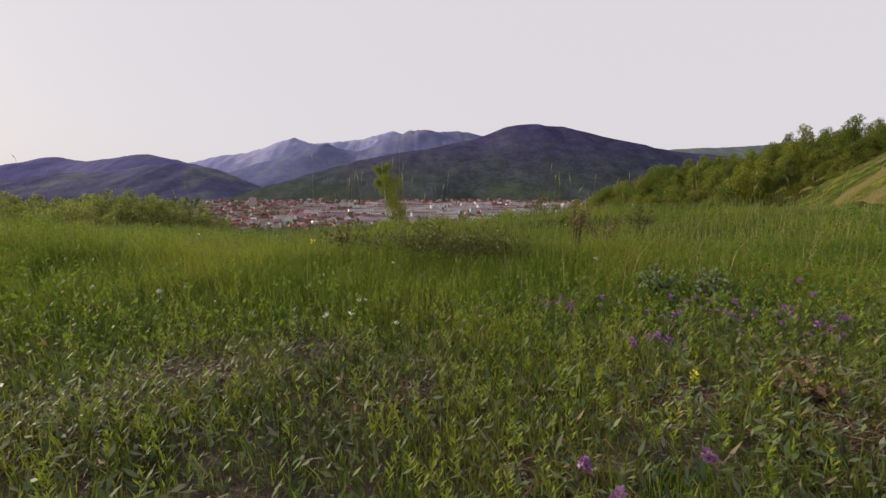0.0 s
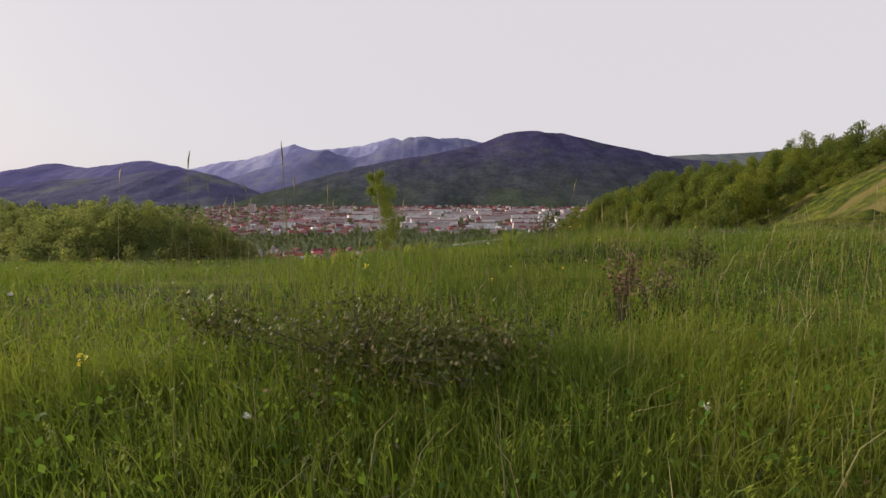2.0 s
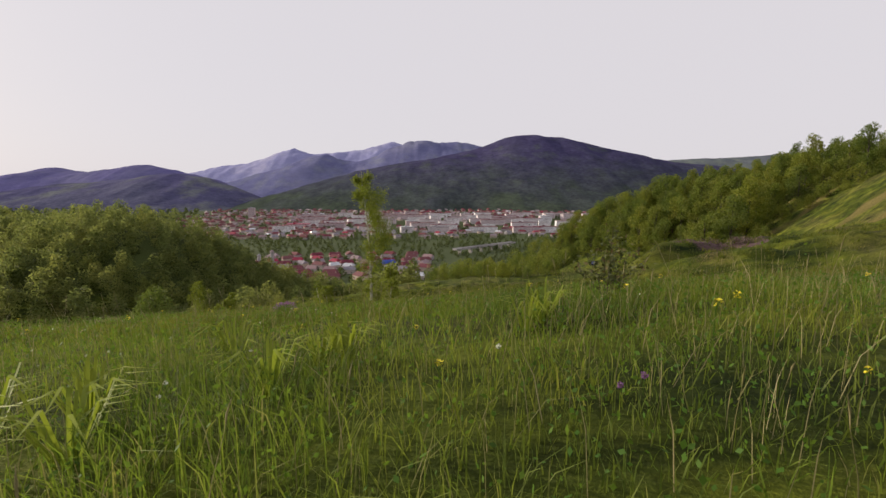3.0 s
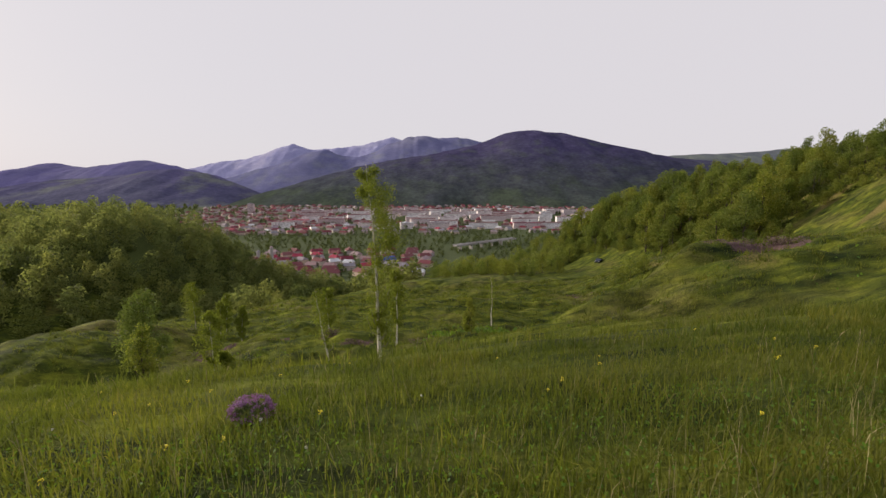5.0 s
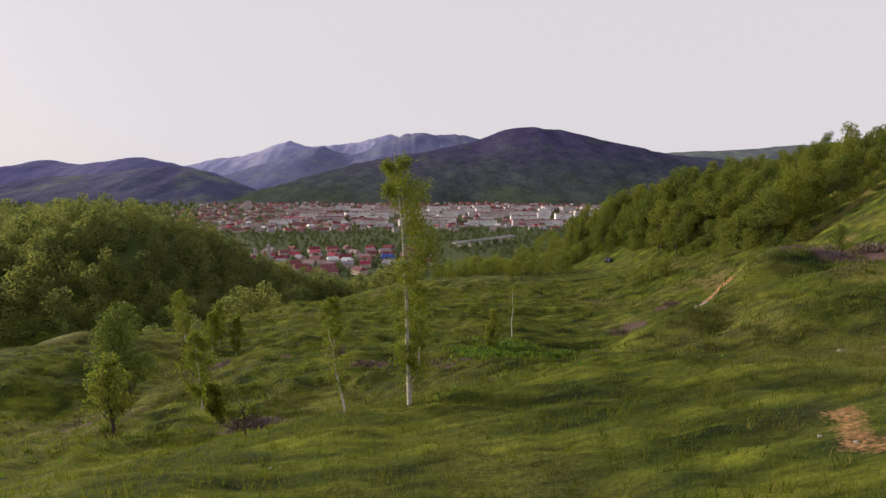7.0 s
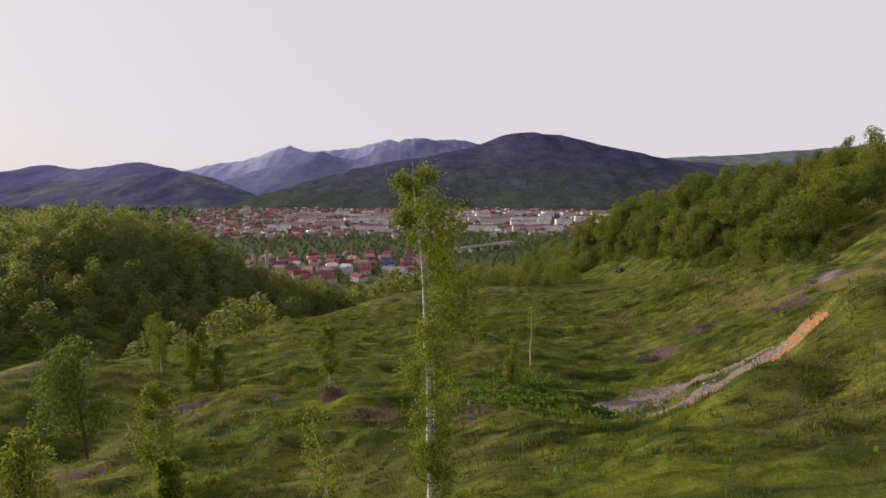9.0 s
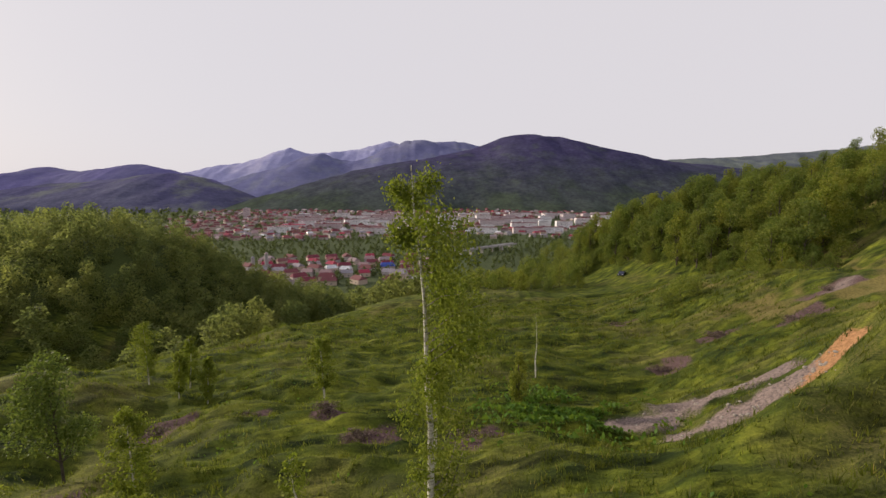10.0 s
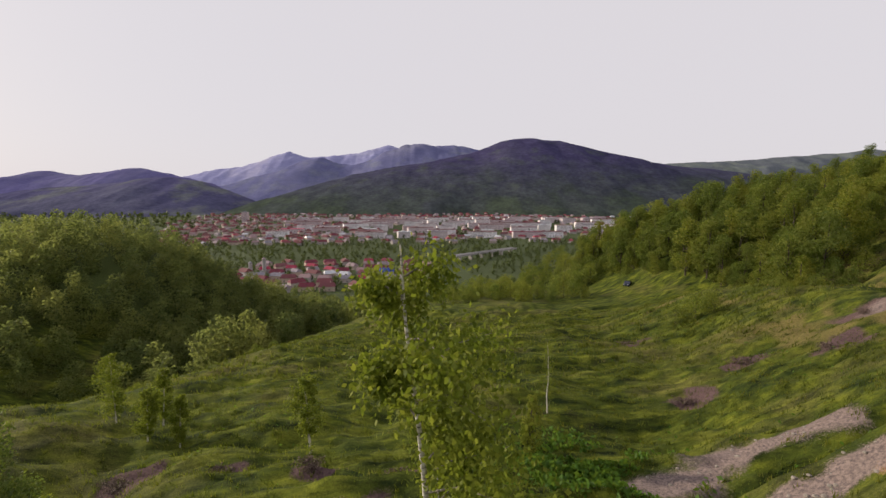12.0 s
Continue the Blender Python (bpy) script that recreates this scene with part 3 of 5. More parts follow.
def broad_tree(rng, h, wide, base, n, leaf, trunk, blobs=11, droop=0.2):
    """Wood and leaf meshes of a broad-leaved tree."""
    pts, c, _ = crown_points(rng, n, h, base, wide, blobs)
    bend = rng.normal(0, 0.03 * h, 2)
    z = np.linspace(-0.25, h * 0.86, 7)
    spine = np.stack([bend[0] * (z / h) ** 2, bend[1] * (z / h) ** 2, z], 1)
    wood = [tube(spine, np.linspace(trunk, trunk * 0.18, 7), 7)]
    for p in c[1:]:
        z0 = max(base * 0.7, p[2] - 0.28 * h)
        s = np.array([bend[0] * (z0 / h) ** 2, bend[1] * (z0 / h) ** 2, z0])
        mid = (s + p) / 2 + np.array([0, 0, -0.04 * h])
        wood.append(tube([s, mid, p], [trunk * 0.42, trunk * 0.26, trunk * 0.08], 5))
    return joined(wood), leaves_at(rng, pts, leaf, droop)


def birch_tree(rng, h, wide, n, leaf, trunk, bare=0.3, forks=5, lean=(0.0, 0.0), skew=0.0, tiers=()):
    """A slender birch: white stem with thin rising branches, and leaves in hanging strings."""
    z = np.linspace(-0.3, h, 12)
    k = np.clip(z / h, 0, 1)
    wob = np.cumsum(rng.normal(0, 0.012 * h, (12, 2)), 0) * k[:, None]
    spine = np.stack([lean[0] * k + wob[:, 0], lean[1] * k + wob[:, 1], z], 1)
    stem, wood, tips = tube(spine, trunk * (1 - 0.93 * k), 8), [], []
    count = int(12 + h * 2.2)
    for j in range(count):
        f = bare + (0.98 - bare) * (j + rng.uniform(0, 0.8)) / count
        i = min(10, int(np.searchsorted(k, f)))
        s = spine[i - 1] + (spine[i] - spine[i - 1]) * (f - k[i - 1]) / max(1e-6, k[i] - k[i - 1])
        a = j * 2.4 + rng.normal(0, 0.5)
        tier = 1.0
        for low, top, gain, side in tiers:
            if low <= f < top:
                tier, a = gain, (a if side == 0 else side + rng.normal(0, 0.9))
        reach = tier * wide * (0.35 + 0.75 * np.sin(np.pi * min(1, (f - bare) / (1 - bare)) ** 0.8)) * rng.uniform(0.55, 1.15) * (1 + skew * np.cos(a))
        e = s + np.array([np.cos(a) * reach, np.sin(a) * reach, reach * rng.uniform(0.25, 0.8) / max(1.0, tier) ** 1.6])
        m = (s + e) / 2 + np.array([0, 0, 0.1 * reach])
        wood.append(tube([s, m, e], [trunk * 0.15, trunk * 0.09, trunk * 0.03], 4))
        tips.append((s, m, e, reach, tier**1.3))
    for j in range(forks):
        a, f = rng.uniform(0, 2 * np.pi), rng.uniform(0.06, 0.3)
        s = np.array([spine[1][0], spine[1][1], h * f])
        e = s + np.array([np.cos(a) * 0.75 * wide, np.sin(a) * 0.75 * wide, h * rng.uniform(0.06, 0.14)])
        wood.append(tube([s, s * 0.45 + e * 0.55 - [0, 0, 0.04 * h], e], [trunk * 0.32, trunk * 0.22, trunk * 0.08], 5))
        tips.append((s, (s + e) / 2, e, 0.7 * wide, 0.5))
    total, pts = sum(k[4] for k in tips), []
    for s, m, e, reach, share in tips:
        each = max(4, int(n * share / total))
        t = rng.uniform(0.35, 1.08, each)[:, None]
        q = s * (1 - t) ** 2 + 2 * m * t * (1 - t) + e * t**2
        q = q + rng.normal(0, 0.05 * wide + 0.04 + 0.1 * reach, (each, 3)) - np.array([0, 0, 1]) * (rng.uniform(0, 1, each) ** 1.5 * 0.55 * reach)[:, None]
        pts.append(q)
    pts = np.concatenate(pts)
    pts = pts[pts[:, 2] < h + 0.12]
    return stem, leaves_at(rng, pts, leaf, 0.9), joined(wood)


def tree_thing(name, label, where, made, bark, leaves, group="", turn=0.0):
    wood, leaf, *limbs = made
    t = thing(name, label, "tree", where, group, turn)
    part("trunk", mesh_np("trunk", *wood, bark, smooth=True), bark, t)
    part("crown", mesh_np("crown", *leaf, leaves), leaves, t)
    for limb in limbs:
        part("branchwork", mesh_np("branchwork", *limb, M_TWIG), M_TWIG, t, "thin grey-brown branches")["kind"] = "stuff"
    return t


M_TWIG = surface("birch_twigs", (0.12, 0.10, 0.085), (0.34, 0.31, 0.28), 10, 2, 0.8, 0.3)
rng = np.random.default_rng(5)
# the birches of the near slope
tree_thing("birch_tree", "tall slender white-stemmed birch with sparse yellow-green leaves", placed(-2.35, 31.5, 0.0),
           birch_tree(rng, 10.9, 1.0, 21000, 0.042, 0.12, 0.14, 11, (-0.25, 0.0), 0.2,
                      ((0.14, 0.32, 0.75, 0), (0.32, 0.42, 0.4, 0), (0.42, 0.55, 0.8, 0), (0.55, 0.76, 1.1, 0.1), (0.76, 0.82, 0.55, 0), (0.82, 0.93, 1.55, 0), (0.93, 1.0, 1.1, 0))), M_BIRCH, M_BIRCH_LEAF)
tree_thing("birch_tree", "leaning crooked birch with few leaves on the grassy slope", placed(-5.09, 31.3, 0.0),
           birch_tree(rng, 4.7, 0.5, 1500, 0.05, 0.07, 0.3, 1, (-0.85, 0.2)), M_BIRCH, M_BIRCH_LEAF)
tree_thing("birch_tree", "young birch standing behind the tall birch", placed(-2.0, 41.0),
           birch_tree(rng, 6.4, 0.8, 3400, 0.075, 0.075, 0.3, 2, (0.2, 0.2)), M_BIRCH, M_BIRCH_LEAF)
tree_thing("birch_tree", "small birch with forked white stems on the meadow rise", placed(-10.6, 56.4),
           birch_tree(rng, 5.8, 1.1, 4200, 0.085, 0.10, 0.28, 4, (-0.8, 0)), M_BIRCH, M_BIRCH_LEAF)
tree_thing("birch_tree", "thin almost bare birch with a forked top", placed(9.5, 64.2),
           birch_tree(rng, 6.9, 0.75, 620, 0.06, 0.075, 0.42, 2, (-0.3, 0)), M_BIRCH, M_BIRCH_LEAF)
for x, y, h, w, words in ((-22.7, 61.3, 4.7, 0.85, "short birch with pale forked stems in the grass"), (-25.2, 61.2, 4.4, 0.95, "bushy young birch with a crooked stem"),
                          (-29.8, 64.4, 6.2, 1.2, "pointed young birch with light green leaves"), (-26.5, 65.6, 5.4, 0.8, "slim young birch on the meadow edge"),
                          (-16.9, 42.2, 5.6, 0.95, "sparse young birch with long drooping twigs"), (-14.0, 38.6, 3.0, 0.5, "low young birch with drooping leaves")):
    tree_thing("young_birch", words, placed(x, y), birch_tree(rng, h, w, 4600, 0.075, 0.07, 0.15, 2, (rng.normal(0, 0.3), 0)), M_BIRCH, M_BIRCH_LEAF,
               "young birches on the slope")
for x, y, h, w, b, words in ((-27.2, 50.4, 9.6, 2.45, 2.2, "round dark green tree with a slim trunk"), (-18.8, 36.6, 5.0, 1.15, 1.5, "small round tree with a thin bent trunk"),
                             (5.4, 54.6, 4.6, 0.85, 0.2, "narrow upright light green tree"), (48.3, 61.8, 4.6, 1.0, 0.2, "small upright green tree below the ridge")):
    tree_thing("meadow_tree", words, placed(x, y), broad_tree(rng, h, w, b, 8000 if h > 6 else 3200, 0.095 if h > 6 else 0.075, 0.10, 19), M_BARK, M_DARK_LEAF if h > 9 else M_TREE_LEAF)
tree_thing("dead_stub", "dark broken stem of a dead sapling", placed(-9.0, 30.2), birch_tree(rng, 1.5, 0.3, 40, 0.04, 0.05, 0.5, 0), M_BARK, M_BIRCH_LEAF)

# the wooded ridge on the east
def scatter(rng, box, gap, inside, tries=6000):
    out = np.zeros((0, 2))
    for p in rng.uniform((box[0], box[1]), (box[2], box[3]), (tries, 2)):
        if inside(p[0], p[1]) and (not len(out) or np.hypot(*(out - p).T).min() > gap):
            out = np.vstack([out, p])
    return out


def on_ridge(x, y):
    foot = np.interp(y, [82, 92, 98, 106, 128, 146, 175, 200], [100, 88, 66, 68, 70, 69, 64, 63])
    edge = 95 + 0.36 * max(0, x - 64) if x < 85 else 102.5 - 0.4 * (x - 85)
    return foot < x < 134 and y > edge and np.hypot(x - 111, y - 104) > 5


ridge_kinds = []
for h, w, b, words in ((10.5, 3.3, 1.2, "broad leafy tree in fresh yellow-green leaf"), (11.5, 3.0, 1.5, "tall rounded tree in mid-green leaf"),
                       (9.0, 3.4, 0.8, "spreading robinia with pale flowering crown"), (8.0, 2.7, 0.6, "dense dark green tree on the steep slope")):
    r = np.random.default_rng(len(ridge_kinds) + 70)
    wood, leaf = broad_tree(r, h, w, b, 3400, 0.17, 0.16, 15, 0.3)
    ridge_kinds.append((mesh_np("trunk", *wood, M_BARK, smooth=True), mesh_np("crown", *leaf, M_TREE_LEAF), words))
spots = scatter(rng, (60, 80, 150, 205), 4.3, on_ridge)
for k, (x, y) in enumerate(spots):
    trunk_me, crown_me, words = ridge_kinds[int(rng.integers(4))]
    t = thing("ridge_tree", words, "tree", placed(x, y, 0.2), "trees of the eastern ridge", rng.uniform(0, 6.28), rng.uniform(0.7, 1.3) * (0.68 if x > 108 else 1.12 if x < 85 else 0.88))
    part("trunk", trunk_me, M_BARK, t)
    part("crown", crown_me, M_TREE_LEAF, t)
for x, y, s in ((113.5, 126.5, 1.05), (122, 128, 0.75), (131, 130, 0.7), (106, 122, 0.85)):
    trunk_me, crown_me, words = ridge_kinds[1]
    t = thing("ridge_tree", words, "tree", placed(x, y, 0.2), "trees of the eastern ridge", rng.uniform(0, 6.28), s)
    part("trunk", trunk_me, M_BARK, t)
    part("crown", crown_me, M_TREE_LEAF, t)

# bushes along the foot of the ridge and beyond the meadow
bush_kinds = []
for k in range(3):
    r = np.random.default_rng(90 + k)
    wood, leaf = broad_tree(r, 3.4 + 0.6 * k, 1.9 + 0.2 * k, 0.05, 1300, 0.13, 0.06, 13, 0.1)
    bush_kinds.append((mesh_np("stems", *wood, M_BARK), mesh_np("foliage", *leaf, M_TREE_LEAF)))


def bush(x, y, size, words, group):
    stems, foliage = bush_kinds[int(rng.integers(3))]
    t = thing("bush", words, "bush", placed(x, y, 0.15), group, rng.uniform(0, 6.28), size)
    part("stemwork", stems, M_BARK, t)
    part("foliage", foliage, M_TREE_LEAF, t)


for x, y in scatter(rng, (4, 146, 112, 262), 5.0, lambda x, y: y > 150 - 0.05 * x + (16 if 53 < x < 66 else 0) and not (on_ridge(x, y)) and vnoise(x / 14, y / 14, 88) > -0.35, 3600):
    bush(x, y, rng.uniform(1.0, 1.9), "rounded green bush on the slope beyond the meadow", "bushes beyond the meadow")
for x, y in scatter(rng, (40, 84, 82, 142), 3.8, lambda x, y: 0.75 * (y - 84) + 50 < x < 0.62 * (y - 84) + 64, 900):
    bush(x, y, rng.uniform(0.35, 0.75), "low scrub bush at the foot of the wood", "scrub below the wood")
# shrubs closing the wood's lower edge
def under_edge(x, y):
    return on_ridge(x + 0.5, y + 4.5) and not on_ridge(x - 1.5, y - 3.5)


for x, y in scatter(rng, (60, 80, 134, 200), 2.6, under_edge, 5000):
    bush(x, y, rng.uniform(0.6, 1.15), "leafy green shrub along the lower edge of the wood", "shrubs along the wood")
for x, y, s in ((42.5, 92, 1.0), (44.5, 90.5, 0.8), (40, 93.5, 0.75), (46, 94, 0.9), (-63, 96, 1.1), (-68, 101, 1.2), (-58, 98, 0.9), (-50, 80, 0.45), (-54, 84, 0.6),
                (-30, 98, 0.5), (-27.5, 99.5, 0.42), (-60, 74, 0.8)):
    bush(x, y, s, "willow bush with grey-green leaves in the hollow", "bushes in the hollows")


# far woods: many crowns in one mesh each
def woodland(name, label, where, seed, low, high, cards, size, mat=M_WOOD_LEAF):
    r = np.random.default_rng(seed)
    shapes = []
    for k in range(6):
        pts, *_ = crown_points(r, cards, 1.0, 0.02, 0.36, 14)
        shapes.append(leaves_at(r, pts, size, 0.1))
    ground = land(where[:, 0], where[:, 1])
    pieces = []
    for (x, y), z in zip(where, ground):
        v, f = shapes[int(r.integers(6))]
        s, a = r.uniform(low, high), r.uniform(0, 6.28)
        w = s * r.uniform(0.85, 1.25)
        c, n = np.cos(a) * w, np.sin(a) * w
        pieces.append((np.stack([x + v[:, 0] * c - v[:, 1] * n, y + v[:, 0] * n + v[:, 1] * c, z - 0.4 + v[:, 2] * s], 1), f))
    tagged(new(name, mesh_np(name, *joined(pieces), mat)), label, "woods", kind="stuff")


def on_knoll(x, y):
    if x > -38 - 0.9 * max(0, 105 - y) or x < -1.35 * y + 30:
        return False
    edge = np.interp(x, [-150, -100, -62, -38], [112, 122, 112, 130])
    return y > edge


woodland("knoll_wood", "dense mixed green wood covering the western knoll", scatter(rng, (-330, 100, -38, 262), 6.5, on_knoll, 7000), 11, 9, 14, 1250, 0.027)
woodland("valley_side_wood", "dark green wood on the slope down to the valley",
         scatter(rng, (-60, 160, 150, 345), 6.5, lambda x, y: y > 165 + (125 if x > 0 else 0) and x < 70 + 0.35 * (y - 200), 4200), 12, 7, 11, 300, 0.055)


def in_valley(x, y):
    town = 860 < y < 1180 and -0.55 * y < x < 0.56 * y
    belt = 545 < y < 850 or 410 < y < 590 and vnoise(x / 22, y / 22, 35) > 0.1
    return belt and vnoise(x / 60, y / 40, 33) > -0.75 or (vnoise(x / 40, y / 40, 34) > (0.3 if town else -0.1))


woodland("valley_trees", "rows and groups of dark trees among the houses in the valley", scatter(rng, (-640, 350, 720, 1420), 7, in_valley, 9000), 13, 5, 10, 60, 0.12, M_VALLEY_LEAF)

woodland("far_valley_trees", "distant dark trees at the western end of the valley", scatter(rng, (-1300, 640, -480, 1420), 17, lambda x, y: x < -0.5 * y, 1500), 14, 10, 17, 26, 0.2, M_VALLEY_LEAF)

# ---- the town ----
M_PLASTER = surface("pale_plaster", (0.72, 0.70, 0.73), (0.84, 0.82, 0.85), 0.6, 0.08, 0.9, 0.1, tint=(0.50, 0.40, 0.42))
M_HOUSE = surface("house_plaster", (0.27, 0.25, 0.26), (0.47, 0.44, 0.45), 0.8, 0.1, 0.9, 0.1, tint=(0.5, 0.4, 0.33))
M_TILE = surface("red_tiles", (0.10, 0.018, 0.034), (0.19, 0.032, 0.055), 1.2, 0.15, 0.8, 0.3, tint=(0.15, 0.06, 0.065))
M_SLATE = surface("grey_roofing", (0.17, 0.155, 0.185), (0.32, 0.30, 0.35), 1.0, 0.12, 0.7, 0.2, tint=(0.27, 0.18, 0.19))
M_TIN = surface("bright_tin_roof", (0.42, 0.43, 0.48), (0.6, 0.61, 0.66), 1.0, 0.1, 0.4, 0.1)
M_BLUE = surface("blue_roof", (0.03, 0.06, 0.30), (0.05, 0.10, 0.42), 1.0, 0.1, 0.6, 0.1)
M_RED = surface("bright_red_roof", (0.24, 0.018, 0.05), (0.33, 0.03, 0.07), 1.0, 0.1, 0.6, 0.1)
M_PANE = surface("dark_window_glass", (0.09, 0.09, 0.11), (0.17, 0.17, 0.2), 1.0, 0.2, 0.2, 0.0, spec=0.5)
M_CONCRETE = surface("road_concrete", (0.30, 0.28, 0.28), (0.42, 0.40, 0.40), 0.5, 0.05, 0.9, 0.1)


def block(bm, x0, y0, z0, x1, y1, z1):
    m = Matrix.Translation(((x0 + x1) / 2, (y0 + y1) / 2, (z0 + z1) / 2)) @ Matrix.Diagonal((x1 - x0, y1 - y0, z1 - z0, 1))
    bmesh.ops.create_cube(bm, size=1, matrix=m)


def gable(w, d, z, rise, over=0.5):
    """A pitched roof with eaves, ridge along x, closed below."""
    bm = bmesh.new()
    a, b = w / 2 + over, d / 2 + over
    v = [bm.verts.new(p) for p in ((-a, -b, z), (a, -b, z), (a, b, z), (-a, b, z), (-a + rise * 0.5, 0, z + rise), (a - rise * 0.5, 0, z + rise))]
    for f in ((0, 1, 5, 4), (1, 2, 5), (2, 3, 4, 5), (3, 0, 4), (3, 2, 1, 0)):
        bm.faces.new([v[k] for k in f])
    return bm


def apartment_block(where, w, d, storeys, roof_mat, label, group, turn=0.0):
    """A slab of flats: walls, a parapet roof with a stair head, and a band of windows for each storey."""
    t = thing("apartment_block", label, "apartment block", where, group, turn)
    h = storeys * 2.9 + 0.8
    bm = bmesh.new()
    block(bm, -w / 2, -d / 2, -2, w / 2, d / 2, h)
    part("wall", bm, M_PLASTER, t)
    bm = bmesh.new()
    block(bm, -w / 2 - 0.3, -d / 2 - 0.3, h, w / 2 + 0.3, d / 2 + 0.3, h + 0.7)
    block(bm, -w * 0.2, -2, h + 0.7, -w * 0.2 + 5, 2, h + 2.6)
    part("roof", bm, roof_mat, t)
    me = None
    for s in range(storeys):
        if me is None:
            bm = bmesh.new()
            for k in range(int(w / 3.2)):
                x = -w / 2 + 1.0 + k * 3.2
                block(bm, x, -d / 2 - 0.06, 1.4, x + 1.4, -d / 2 + 0.1, 2.6)
            o = part("window_band", bm, M_PANE, t)
            me = o.data
        else:
            o = part("window_band", me, M_PANE, t)
        o.location.z = s * 2.9
        tagged(o, kind="stuff")
    return t


def house(where, w, d, h, roof_mat, label, group, turn=0.0):
    t = thing("house", label, "house", where, group, turn)
    bm = bmesh.new()
    block(bm, -w / 2, -d / 2, -2, w / 2, d / 2, h)
    part("wall", bm, M_HOUSE, t)
    part("roof", gable(w, d, h + 0.02, d * 0.34), roof_mat, t)
    bm = bmesh.new()
    block(bm, w * 0.2, -0.4, h + 0.3, w * 0.2 + 0.7, 0.4, h + d * 0.34 + 0.7)
    part("chimney", bm, M_HOUSE, t)
    for x in (-w * 0.3, w * 0.12):
        bm = bmesh.new()
        block(bm, x, -d / 2 - 0.05, 1.0, x + 1.4, -d / 2 + 0.1, 2.3)
        part("window", bm, M_PANE, t)
    return t


town = np.random.default_rng(21)
flats = [apartment_block((-300, 960, FLOOR), 46, 12, 4, M_SLATE, "long pale apartment block with a flat grey roof", "town apartment blocks"),
         apartment_block(placed(60, 1010), 38, 12, 5, M_SLATE, "five-storey cream apartment block", "town apartment blocks", 0.1),
         apartment_block(placed(240, 1000), 60, 13, 4, M_TILE, "long pinkish apartment block with a red roof", "town apartment blocks"),
         apartment_block((150, 960, FLOOR), 28, 14, 4, M_TIN, "short pale apartment block with a bright roof", "town apartment blocks", -0.15)]
taken = [(-285, 1015), (-300, 960), (60, 1010), (240, 1000), (150, 960)]
for row in range(8):
    y = 915 + row * 42
    x = -0.27 * y + town.uniform(0, 30)
    while x < 0.60 * y:
        yy = y + town.normal(0, 9)
        if all(abs(x - a) > 46 or abs(yy - b) > 20 for a, b in taken) and town.uniform() < 0.8 and not (row < 2 and x < -0.05 * y and town.uniform() < 0.55):
            copy_thing(flats[int(town.integers(4))], Matrix.Translation((x, yy, float(land(x, yy)))) @ Matrix.Rotation(town.normal(0, 0.22), 4, "Z"))
            taken.append((x, yy))
        x += town.uniform(40, 70)
apartment_block(placed(-285, 1015), 52, 22, 3, M_RED, "large white building with a bright red roof", "town apartment blocks")
tower = apartment_block(placed(-470, 1230), 16, 12, 9, M_SLATE, "grey high-rise tower at the edge of the town", "town apartment blocks")

homes = [house((-95, 452, FLOOR), 15, 10, 4.6, M_TILE, "low house with a dark red tiled roof", "village houses"),
         house((-60, 470, FLOOR), 12, 9, 4.4, M_RED, "small house with a bright red roof", "village houses", 0.3),
         house((-120, 478, FLOOR), 13, 9, 4.6, M_SLATE, "plastered house with a grey roof", "village houses", -0.2),
         house((-100, 500, FLOOR), 12, 9, 4.2, M_TIN, "small house with a bright tin roof", "village houses", 0.5)]
near = [(-23, 448), (-95, 452), (-60, 470), (-120, 478), (-100, 500)]
for x, y in scatter(town, (-200, 425, 40, 585), 19, lambda x, y: -0.42 * y < x < 0.02 * y and all(np.hypot(x - a, y - b) > 16 for a, b in near), 900):
    copy_thing(homes[int(town.choice(4, p=[0.52, 0.14, 0.28, 0.06]))], Matrix.Translation((x, y, FLOOR)) @ Matrix.Rotation(town.normal(0, 0.5), 4, "Z"))
far_homes = scatter(town, (-640, 800, 560, 1420), 19,
                    lambda x, y: -0.56 * y < x < 0.52 * y and all(abs(x - a) > 30 or abs(y - b) > 15 for a, b in taken) and (x < -0.16 * y or y > 1200 or town.uniform() < 0.2), 3400)
far_homes = far_homes[np.argsort(far_homes[:, 1])]
for x, y in far_homes[:150]:
    copy_thing(homes[int(town.choice(4, p=[0.5, 0.08, 0.34, 0.08]))], Matrix.Translation(placed(x, y)) @ Matrix.Rotation(town.normal(0, 0.5), 4, "Z"))


